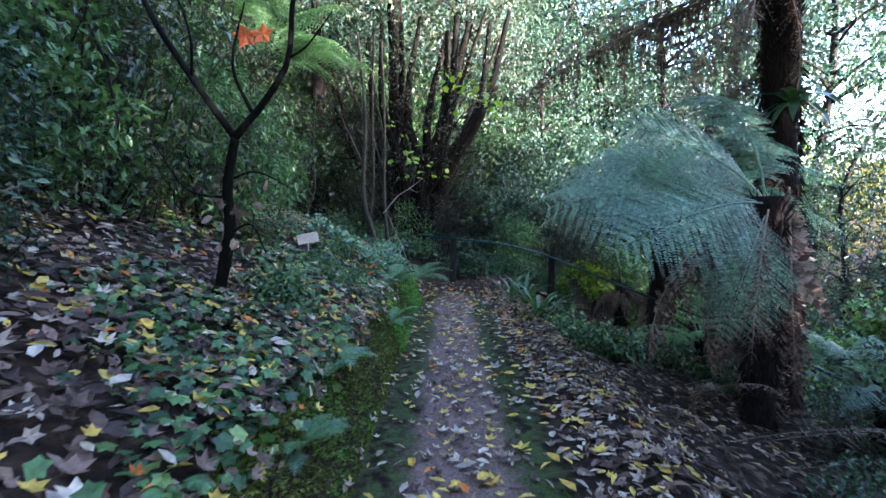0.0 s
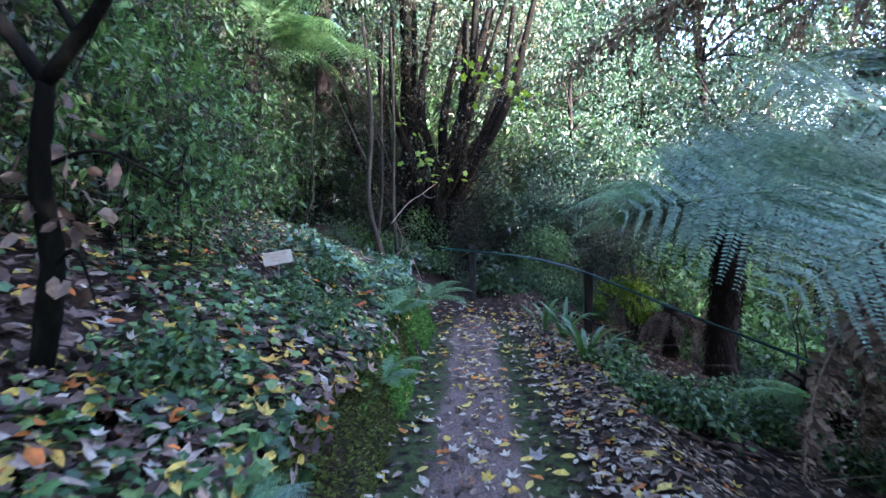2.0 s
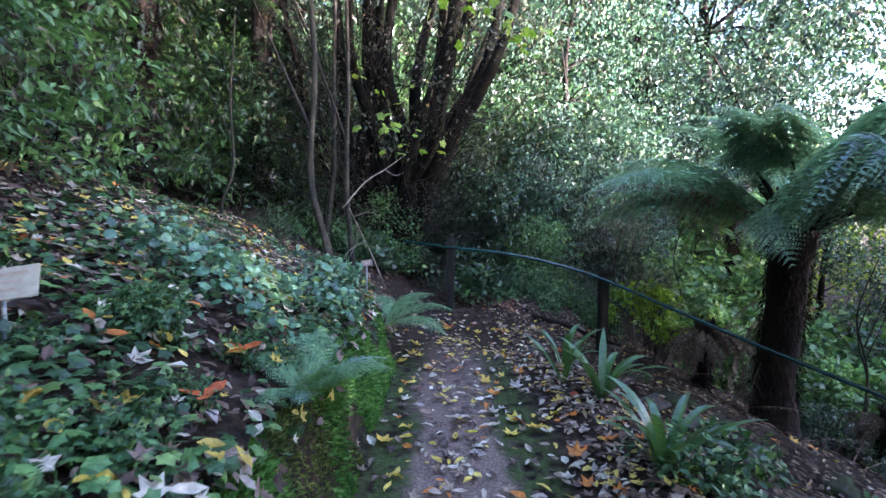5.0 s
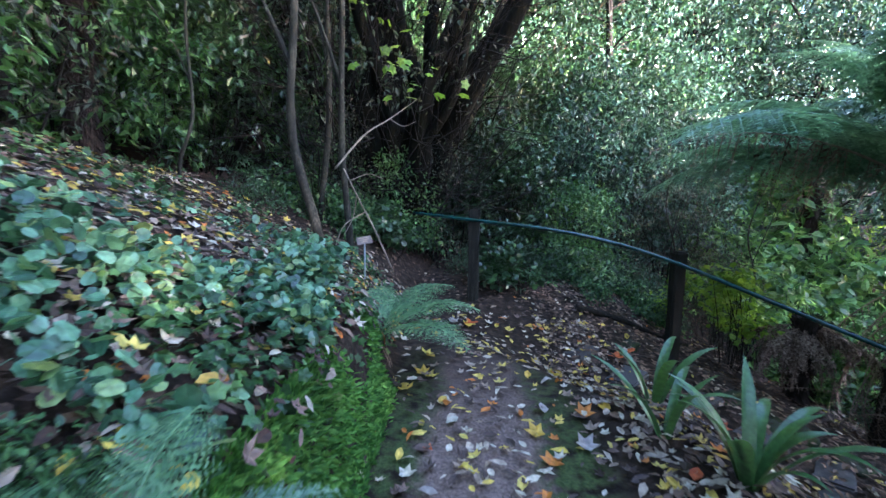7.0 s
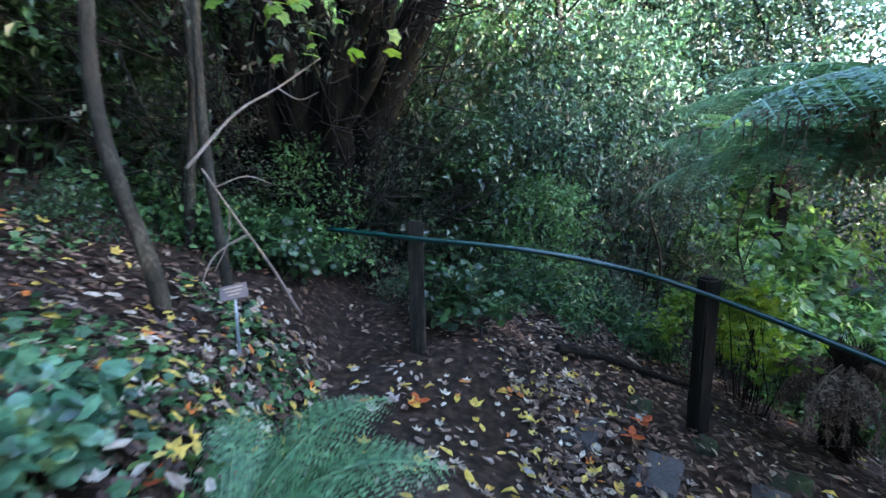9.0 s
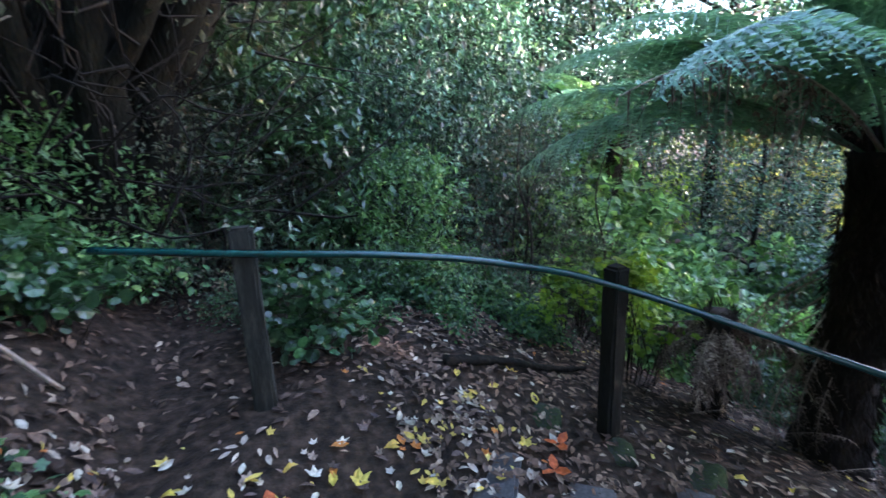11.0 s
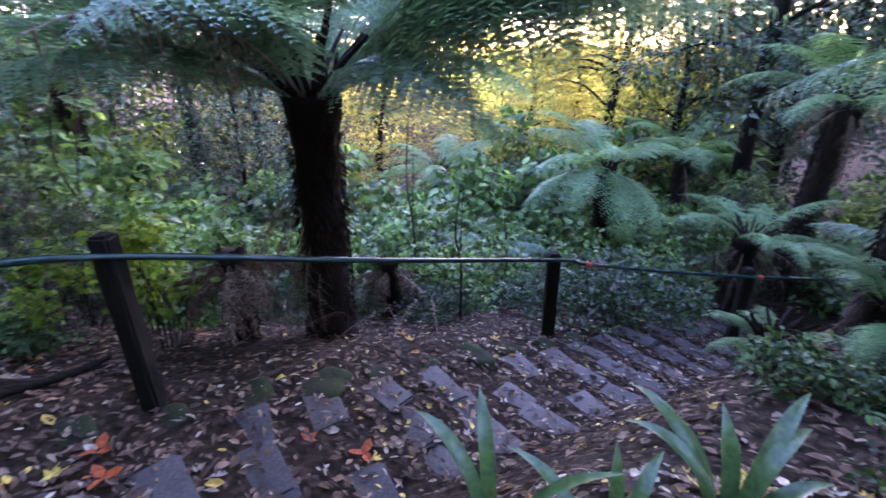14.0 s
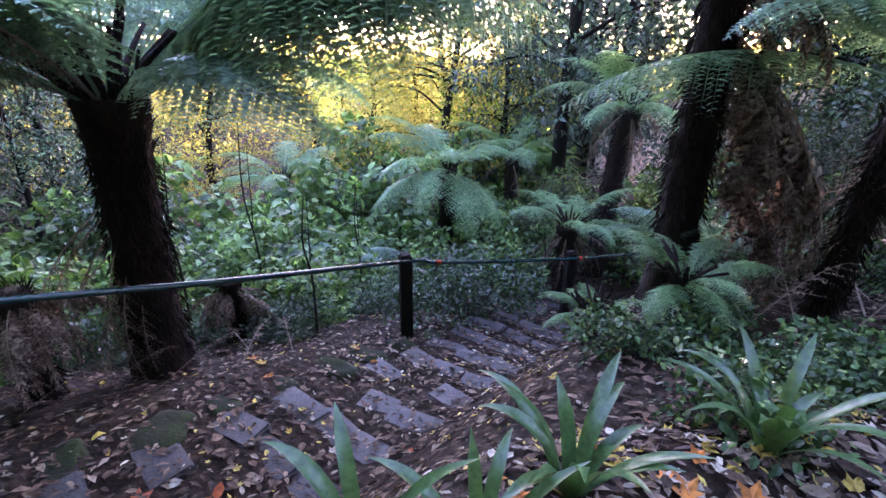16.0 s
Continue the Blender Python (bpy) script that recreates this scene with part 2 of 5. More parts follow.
# Low sun on the far trees is put into this golden leaf colour.
GLOWLEAF = leaf_mat("leaf_sun_glow_gold", [(0.0, (0.17, 0.23, 0.05)), (0.5, (0.33, 0.34, 0.09)), (1.0, (0.52, 0.43, 0.13))], 0.55, 0.55, 0.3)
SHRUB_DRY = leaf_mat("leaf_dusty", [(0.0, (0.02, 0.036, 0.017)), (0.5, (0.042, 0.06, 0.03)), (0.85, (0.075, 0.078, 0.042)), (1.0, (0.13, 0.095, 0.06))], 0.6, 0.22, 0.4)
IVY = leaf_mat("ivy_leaf", [(0.0, (0.018, 0.05, 0.016)), (0.5, (0.045, 0.115, 0.034)), (0.85, (0.095, 0.2, 0.058)), (1.0, (0.2, 0.3, 0.08))], 0.4, 0.2, 0.45)
MOSS = leaf_mat("moss_fresh", [(0.0, (0.045, 0.12, 0.026)), (0.5, (0.1, 0.24, 0.045)), (1.0, (0.19, 0.38, 0.08))], 0.9, 0.3, 0.2)
MOSS_OLIVE = leaf_mat("moss_olive", [(0.0, (0.05, 0.066, 0.017)), (0.5, (0.115, 0.145, 0.035)), (1.0, (0.2, 0.25, 0.06))], 0.95, 0.2, 0.15)
CREEPER = leaf_mat("creeper_leaf", [(0.0, (0.02, 0.06, 0.03)), (0.4, (0.085, 0.2, 0.105)), (0.85, (0.19, 0.35, 0.19)), (1.0, (0.32, 0.4, 0.12))], 0.3, 0.25, 0.65)
STRAP = leaf_mat("strap_leaf", [(0.0, (0.04, 0.1, 0.035)), (0.6, (0.07, 0.16, 0.05)), (1.0, (0.11, 0.21, 0.08))], 0.3, 0.3, 0.65)
LITTER = leaf_mat("fallen_leaf_mixed", [(0.0, (0.07, 0.045, 0.035)), (0.16, (0.14, 0.09, 0.07)), (0.3, (0.27, 0.195, 0.14)), (0.48, (0.4, 0.325, 0.25)), (0.66, (0.54, 0.48, 0.37)), (0.8, (0.6, 0.44, 0.08)), (0.93, (0.66, 0.52, 0.12)), (0.97, (0.6, 0.2, 0.03))], 0.6, 0.15, 0.4, "CONSTANT")
LITTER_BANK = leaf_mat("fallen_leaf_bank", [(0.0, (0.05, 0.03, 0.022)), (0.24, (0.11, 0.07, 0.05)), (0.44, (0.2, 0.135, 0.1)), (0.6, (0.34, 0.27, 0.2)), (0.7, (0.5, 0.44, 0.34)), (0.83, (0.55, 0.4, 0.07)), (0.93, (0.6, 0.46, 0.1)), (0.97, (0.52, 0.17, 0.03))], 0.65, 0.15, 0.35, "CONSTANT")
LITTER_DARK = leaf_mat("fallen_leaf_brown", [(0.0, (0.045, 0.028, 0.018)), (0.3, (0.09, 0.056, 0.036)), (0.6, (0.16, 0.1, 0.065)), (0.85, (0.26, 0.18, 0.12)), (0.95, (0.36, 0.28, 0.2))], 0.75, 0.1, 0.3, "CONSTANT")
RED = leaf_mat("leaf_red", [(0.0, (0.5, 0.1, 0.03)), (1.0, (0.6, 0.16, 0.05))], 0.5, 0.4, 0.3)
FALLEN = leaf_mat("fallen_leaf_bright", [(0.0, (0.62, 0.48, 0.07)), (0.3, (0.55, 0.36, 0.05)), (0.5, (0.45, 0.42, 0.34)), (0.68, (0.36, 0.31, 0.28)), (0.84, (0.55, 0.2, 0.03)), (0.94, (0.45, 0.1, 0.03))], 0.55, 0.2, 0.45, "CONSTANT", per_object=True)

# ---- mesh tools ----

def mesh_of(name, v, f, mat, smooth=False):
    me = bpy.data.meshes.new(name)
    me.from_pydata(np.asarray(v, float).tolist(), [], [list(map(int, q)) for q in f])
    me.materials.append(mat)
    if smooth:
        me.polygons.foreach_set("use_smooth", [True] * len(me.polygons))
    me.update()
    return me


def thing(name, label, category, m=None, group="", kind=""):
    e = new(name)
    e.empty_display_size = 0.1
    if m is not None:
        e.matrix_basis = m
    return tagged(e, label, category, group, kind)


def part(name, me, parent, label="", m=None, kind=""):
    o = new(name, me)
    o.parent = parent
    if m is not None:
        o.matrix_basis = m
    if label or kind:
        tagged(o, label, "", "", kind)
    return o


def join(*blocks):
    vs, fs, k = [], [], 0
    for v, f in blocks:
        v = np.asarray(v, float)
        vs.append(v)
        fs.extend([[i + k for i in q] for q in f])
        k += len(v)
    return np.concatenate(vs), fs


def curve_points(ctrl, n):
    """Catmull-Rom through the control points."""
    p = np.asarray(ctrl, float)
    p = np.vstack([2 * p[0] - p[1], p, 2 * p[-1] - p[-2]])
    out = []
    m = len(p) - 3
    for t in np.linspace(0, m - 1e-6, n):
        i = int(t)
        u = t - i
        a, b, c, d = p[i:i + 4]
        out.append(0.5 * ((2 * b) + (c - a) * u + (2 * a - 5 * b + 4 * c - d) * u * u + (3 * b - a - 3 * c + d) * u ** 3))
    return np.array(out)


def tube(ctrl, r0, r1, sides=8, n=None, rough=0.0, seed=0):
    """A tapered tube along a smooth line, with uneven girth; both ends closed."""
    g = np.random.default_rng(seed)
    n = n or max(2, len(ctrl) * 4)
    p = curve_points(ctrl, n) if len(ctrl) > 2 else np.linspace(ctrl[0], ctrl[1], n)
    d = np.gradient(p, axis=0)
    d /= np.linalg.norm(d, axis=1)[:, None] + 1e-9
    up = np.array([0.31, 0.17, 0.93]) if abs(d[0][2]) < 0.8 else np.array([0.9, 0.3, 0.1])
    v, f = [], []
    for i in range(n):
        x = np.cross(up, d[i]); x /= np.linalg.norm(x) + 1e-9
        y = np.cross(d[i], x)
        r = r0 + (r1 - r0) * i / (n - 1)
        for k in range(sides):
            a = 2 * math.pi * k / sides
            q = r * (1 + rough * g.uniform(-1, 1))
            v.append(p[i] + q * (math.cos(a) * x + math.sin(a) * y))
    for i in range(n - 1):
        for k in range(sides):
            k2 = (k + 1) % sides
            f.append([i * sides + k, i * sides + k2, (i + 1) * sides + k2, (i + 1) * sides + k])
    f.append(list(range(sides))[::-1])
    f.append([(n - 1) * sides + k for k in range(sides)])
    return np.array(v), f


# leaf blades, one unit long along x, facing z
def blade(w=0.45, fold=0.08, droop=0.12):
    v = [(0, 0, 0), (0.4, w / 2, fold), (0.4, 0, 0.02), (0.4, -w / 2, fold), (0.75, w * 0.36, fold * 0.6 - droop * 0.4), (0.75, 0, -droop * 0.4), (0.75, -w * 0.36, fold * 0.6 - droop * 0.4), (1, 0, -droop)]
    f = [[0, 2, 1], [0, 3, 2], [1, 2, 5, 4], [2, 3, 6, 5], [4, 5, 7], [5, 6, 7]]
    return np.array(v), f


def quad_blade(w=0.4, fold=0.07):
    v = [(0, 0, 0), (0.5, w / 2, fold), (1, 0, -0.06), (0.5, -w / 2, fold)]
    return np.array(v), [[0, 2, 1], [0, 3, 2]]


def lobed(radii, curl=0.1):
    """A lobed leaf: a fan round its middle, rim radii given from the stalk round to the stalk."""
    n = len(radii)
    v = [(0.42, 0, 0.0)]
    for i, r in enumerate(radii):
        a = math.pi + 2 * math.pi * (i + 0.5) / n
        v.append((0.42 + 0.58 * r * math.cos(a), 0.58 * r * math.sin(a), curl * (r * r) * (1 if i % 2 else 0.3)))
    return np.array(v), [[0, 1 + i, 1 + (i + 1) % n] for i in range(n)]


BLADE, QUAD = blade(), quad_blade()
WIDE = (np.array([(0, 0, 0), (0.3, 0.3, 0.06), (0.45, 0, 0.0), (0.3, -0.3, 0.06), (0.7, 0.24, 0.02), (0.7, -0.24, 0.02), (1, 0, -0.12)]), [[0, 2, 1], [0, 3, 2], [1, 2, 4], [2, 3, 5], [2, 6, 4], [2, 5, 6]])
KITE = (np.array([(0, 0, 0), (0.42, 0.22, 0.07), (0.45, 0, 0.0), (0.42, -0.22, 0.07), (1, 0, -0.12)]), [[0, 2, 1], [0, 3, 2], [1, 2, 4], [2, 3, 4]])
IVYLEAF = lobed([0.55, 0.85, 0.6, 0.9, 0.65, 1.0, 0.65, 0.9, 0.6, 0.85, 0.55], -0.08)
MAPLE = lobed([0.45, 0.8, 0.55, 1.0, 0.58, 1.08, 0.58, 1.0, 0.55, 0.8, 0.45], 0.22)
OVAL = (np.array([(0, 0, 0), (0.25, 0.24, 0.07), (0.3, 0, 0.0), (0.25, -0.24, 0.09), (0.65, 0.25, 0.1), (0.65, 0, 0.01), (0.65, -0.25, 0.05), (1, 0.02, 0.08)]), [[0, 2, 1], [0, 3, 2], [1, 2, 5, 4], [2, 3, 6, 5], [4, 5, 7], [5, 6, 7]])
ROUND = lobed([0.75, 0.9, 0.95, 0.95, 1.0, 0.95, 0.95, 0.9, 0.75], -0.1)


def place(tmpl, pos, ax, nrm, size, width=None):
    """Many copies of a leaf: stalk at pos, tip along ax, face along nrm."""
    tv, tf = tmpl
    pos, ax, nrm = np.asarray(pos, float), np.asarray(ax, float), np.asarray(nrm, float)
    ax = ax / (np.linalg.norm(ax, axis=1)[:, None] + 1e-9)
    y = np.cross(nrm, ax)
    y /= np.linalg.norm(y, axis=1)[:, None] + 1e-9
    z = np.cross(ax, y)
    size = np.broadcast_to(np.asarray(size, float), (len(pos),))
    wd = size if width is None else size * width
    v = pos[:, None] + tv[None, :, 0, None] * ax[:, None] * size[:, None, None] + tv[None, :, 1, None] * y[:, None] * wd[:, None, None] + tv[None, :, 2, None] * z[:, None] * size[:, None, None]
    k = len(tv)
    f = [[q + i * k for q in face] for i in range(len(pos)) for face in tf]
    return v.reshape(-1, 3), f


def unit(g, n, zmin=-1.0):
    v = g.normal(size=(n, 3))
    v /= np.linalg.norm(v, axis=1)[:, None]
    if zmin > -1:
        v[:, 2] = np.maximum(v[:, 2], zmin)
    return v


# ---- ground ----
def sm(a, b, x):
    t = np.clip((x - a) / (b - a), 0, 1)
    return t * t * (3 - 2 * t)


def height(x, y):
    """The lie of the land: a level path, a steep mossy bank beside it that goes on uphill, and a hollow with a flight of steps."""
    x, y = np.asarray(x, float), np.asarray(y, float)
    s = (x - 2.2) * 0.66 - (y - 9.09) * 0.75
    n = (x - 2.2) * 0.75 + (y - 9.09) * 0.66
    path = 0.05 - 0.15 * sm(7, 9.6, y) - 0.27 * np.clip(x - 1.25, 0, 7)
    steps = -0.45 - 0.24 * np.clip(s, -1.7, 7.5)
    b = sm(-2.3, -1.15, n)
    z = path * (1 - b) + steps * b
    z = z - 0.32 * np.clip(n - 0.2, 0, 5) * sm(-2.5, 0.5, s)
    d = -0.33 - x
    late = sm(7.0, 8.6, y)
    z = z + (0.46 - 0.2 * late) * sm(0, 0.16 + 0.6 * late, d) + 0.46 * np.clip(d - 0.1, 0, 2.4) + 0.22 * np.clip(d - 2.5, 0, 30)
    z = z + 0.11 * np.clip(y - 10.2, 0, 40) * sm(3.5, -1.0, x)
    z = z + 0.06 * np.exp(-((x - 1.2) / 0.3) ** 2) * sm(8, 7, y)
    z = z + 0.42 * np.clip(y - 13.4, 0, 30) * sm(8.0, 1.5, x)
    r = np.hypot(x - 3, y - 6)
    z = z + 0.13 * np.clip(r - 20, 0, 60) * sm(-4, 6, x) * sm(200, 60, r)
    z = z + 0.03 * np.sin(2.1 * x + 1.3 * y) * np.sin(1.7 * y - 0.8 * x) * sm(0.6, 1.4, np.abs(x - 0.2))
    return z


def slope_normal(x, y, e=0.05):
    nx = -(height(x + e, y) - height(x - e, y)) / (2 * e)
    ny = -(height(x, y + e) - height(x, y - e)) / (2 * e)
    v = np.stack([nx, ny, np.ones_like(nx)], 1)
    return v / np.linalg.norm(v, axis=1)[:, None]


def hz(x, y):
    return float(height(x, y))


def build_ground():
    def axis(lo, hi, fine_lo, fine_hi, step):
        a = list(np.arange(fine_lo, fine_hi, step))
        g, w = [], step
        x = fine_hi
        while x < hi:
            g.append(x); w *= 1.22; x += w
        h, w, x = [], step, fine_lo - step
        while x > lo:
            h.append(x); w *= 1.22; x -= w
        return np.array(h[::-1] + a + g)
    xs, ys = axis(-400, 400, -3.0, 6.0, 0.07), axis(-400, 400, -1.5, 11.0, 0.07)
    X, Y = np.meshgrid(xs, ys)
    Z = height(X, Y)
    g = np.random.default_rng(3)
    for (kx, ky, a) in ((5.1, 3.7, 0.004), (9.3, -7.1, 0.003), (17.0, 13.0, 0.003)):
        Z = Z + a * np.sin(kx * X + ky * Y + g.uniform(0, 6)) * np.sin(ky * X * 0.7 - kx * Y + g.uniform(0, 6))
    v = np.stack([X, Y, Z], -1).reshape(-1, 3)
    nx, ny = len(xs), len(ys)
    f = [[j * nx + i, j * nx + i + 1, (j + 1) * nx + i + 1, (j + 1) * nx + i] for j in range(ny - 1) for i in range(nx - 1)]
    o = new("ground", mesh_of("ground", v, f, SOIL, True))
    return tagged(o, "dark leaf-strewn soil with a worn earth path and a steep bank", "ground", kind="structure")


GROUND = build_ground()

# ---- fronds and tree ferns ----
def frond(length, elev, droop, pairs, pin_len, hang=0.15, pinnules=11, seed=0, narrow=1.0, mess=0.0, bare=0.13):
    """A twice-divided fern frond from the origin towards +x: rachis, pinnae, pinnules."""
    g = np.random.default_rng(seed)
    n = 26
    pts, a, p = [], radians(elev), np.zeros(3)
    sway = g.uniform(-0.25, 0.25)
    for i in range(n):
        pts.append(p.copy())
        u = i / (n - 1)
        ang = a - radians(droop) * u ** 1.25
        p = p + length / (n - 1) * np.array([math.cos(ang), sway * u * 0.5, math.sin(ang)])
    pts = np.array(pts)
    rach = tube(pts[::3], 0.011 * length / 2, 0.002, 5, 14, 0, seed)
    pos, ax, nr, sz = [], [], [], []
    mid = []
    idx = np.linspace(bare, 0.99, pairs)
    for u in idx:
        k = u * (n - 1)
        i = min(int(k), n - 2)
        q = pts[i] + (pts[i + 1] - pts[i]) * (k - i)
        t = pts[i + 1] - pts[i]
        t /= np.linalg.norm(t)
        side0 = np.cross([0, 0, 1], t); side0 /= np.linalg.norm(side0)
        prof = min(1.0, (u - bare + 0.07) / 0.25) ** 0.7 * (1 - max(0, (u - 0.5) / 0.5) ** 1.6) + 0.05
        L = pin_len * prof * g.uniform(0.88, 1.08)
        for sd in (1, -1):
            if mess and g.uniform() < 0.22:
                continue
            if mess:
                L = pin_len * prof * g.uniform(0.35, 1.15)
            d = side0 * sd * 0.92 + g.normal(size=3) * mess + t * 0.42 + np.array([0, 0, -hang * g.uniform(0.6, 1.5)])
            d /= np.linalg.norm(d)
            nrm = np.cross(t, side0) + g.normal(size=3) * 0.12
            m = max(4, int(pinnules * (0.5 + 0.5 * prof)))
            fr = np.linspace(0.05, 0.97, m)
            bend = -0.28 * hang * 2
            base = q + np.outer(fr * L, d) + np.outer((fr ** 2) * L * bend, [0, 0, 1])
            mid.append((q, base[-1], np.cross(d, nrm)))
            pl = L * 0.25 * narrow * np.clip(1.05 - fr, 0.12, 1) ** 0.6
            cross = np.cross(nrm, d); cross /= np.linalg.norm(cross)
            for ss in (1, -1):
                pos.append(base)
                ax.append(np.tile(cross * ss + d * (0.45 + 2 * mess), (m, 1)) + g.normal(size=(m, 3)) * (0.08 + 1.2 * mess))
                nr.append(np.tile(nrm, (m, 1)) + g.normal(size=(m, 3)) * 0.15)
                sz.append(pl)
    tm = quad_blade(0.5, 0.04)
    leaves = place(tm, np.concatenate(pos), np.concatenate(ax), np.concatenate(nr), np.concatenate(sz))
    mv, mf = [], []
    for q, e, w in mid:
        w = w / (np.linalg.norm(w) + 1e-9) * 0.0025 * length
        k = len(mv)
        mv += [q - w, q + w, e]
        mf.append([k, k + 1, k + 2])
    return join(rach, leaves, (np.array(mv), mf))


FR = [mesh_of("frond", *frond(2.4, 62, 100, 30, 0.42, 0.2, 13, 1, bare=0.22), FROND),
      mesh_of("frond", *frond(2.5, 42, 85, 32, 0.45, 0.35, 13, 2), FROND),
      mesh_of("frond", *frond(2.2, 74, 85, 28, 0.4, 0.15, 12, 3, bare=0.22), FROND),
      mesh_of("frond", *frond(2.6, 30, 62, 32, 0.46, 0.55, 13, 4), FROND),
      mesh_of("frond", *frond(2.6, 46, 88, 38, 0.48, 0.8, 15, 12, bare=0.18), FROND),
      mesh_of("frond", *frond(1.9, 12, 46, 21, 0.62, 0.1, 26, 21, bare=0.16, narrow=0.44), FROND),
      mesh_of("frond", *frond(2.4, 64, 92, 34, 0.46, 0.5, 14, 22, bare=0.34), FROND)]
FR_LIT = [mesh_of("frond", *frond(2.3, 50, 90, 26, 0.42, 0.25, 9, 5), FROND_LIT), mesh_of("frond", *frond(2.2, 30, 75, 26, 0.42, 0.3, 9, 6), FROND_LIT)]
FR_DEAD = [mesh_of("dead_frond", *frond(2.0, 5, 95, 26, 0.34, 1.0, 8, 8, 0.7, 0.4), FROND_DEAD),
           mesh_of("dead_frond", *frond(1.7, -30, 60, 24, 0.3, 1.1, 8, 9, 0.7, 0.45), FROND_DEAD),
           mesh_of("dead_frond", *frond(2.5, 25, 60, 34, 0.38, 1.4, 8, 10, 0.7, 0.35), FROND_DEAD),
           mesh_of("dead_frond", *frond(2.6, 0, 16, 52, 0.36, 1.6, 8, 11, 1.0, 0.3, 0.02), FROND_DEAD),
           mesh_of("dead_frond", *frond(1.7, -8, 74, 40, 0.27, 1.3, 12, 13, 1.5, 0.28, 0.04), FROND_DEAD)]
FR_SMALL = [mesh_of("frond", *frond(0.62, 56, 88, 20, 0.16, 0.1, 11, 21, 0.95), FROND_LIT), mesh_of("frond", *frond(0.6, 38, 70, 20, 0.15, 0.15, 11, 22, 0.95), FROND)]


def fern_trunk(h, r, lean, seed, crown=True):
    """A shaggy tapering fibrous trunk, flared at the foot, with the stubs of old fronds."""
    g = np.random.default_rng(seed)
    ctrl = [(0, 0, -0.25), (lean[0] * 0.25, lean[1] * 0.25, h * 0.3), (lean[0] * 0.6, lean[1] * 0.6, h * 0.65), (lean[0], lean[1], h)]
    n, sides = 26, 16
    p = curve_points(ctrl, n)
    v, f = [], []
    for i in range(n):
        u = i / (n - 1)
        rr = r * (1 + 0.45 * max(0, 0.22 - u) / 0.22 - 0.12 * math.sin(u * 3.0) + 0.25 * max(0, u - 0.88) / 0.12)
        for k in range(sides):
            a = 2 * math.pi * k / sides
            q = rr * (1 + 0.1 * g.uniform(-1, 1))
            v.append(p[i] + np.array([math.cos(a) * q, math.sin(a) * q, 0]))
    for i in range(n - 1):
        for k in range(sides):
            k2 = (k + 1) % sides
            f.append([i * sides + k, i * sides + k2, (i + 1) * sides + k2, (i + 1) * sides + k])
    f.append([(n - 1) * sides + k for k in range(sides)])
    m = int(1100 * h)
    u = g.uniform(0.02, 1, m)
    pi = np.array([p[int(q * (n - 1))] for q in u])
    a = g.uniform(0, 2 * math.pi, m)
    out = np.stack([np.cos(a), np.sin(a), np.zeros(m)], 1)
    pi = pi + (p[1] - p[0]) * g.uniform(-1, 1, m)[:, None]
    bits = place(quad_blade(0.1, 0.02), pi + out * r * 0.95, out * 0.3 + np.stack([g.normal(size=m) * 0.3, g.normal(size=m) * 0.3, np.where(u > 0.86, 0.9, -0.8)], 1), np.cross(out, [0, 0, 1]) + g.normal(size=(m, 3)) * 0.6, g.uniform(0.04, 0.15, m))
    stubs = []
    for i in range(22 if crown else 0):
        a = 2.4 * i
        o1 = np.array([math.cos(a), math.sin(a), 0])
        L = g.uniform(0.22, 0.5) * (0.5 + r * 2.5)
        b0 = p[-1] + o1 * r * g.uniform(0.2, 0.85) - np.array([0, 0, 0.12])
        stubs.append(tube([b0, b0 + o1 * L * 0.25 + np.array([0, 0, L * 0.6]), b0 + o1 * L * g.uniform(0.4, 0.9) + np.array([0, 0, L])], 0.022, 0.012, 5, 6, 0.1, i))
    return join((np.array(v), f), bits, *stubs)


STIPE = mesh_of("stipe", *tube([(0, 0, 0), (0.25, 0, 0.01), (0.55, 0, -0.05)], 0.026, 0.014, 6, 8, 0.1, 31), BARK_FERN, True)


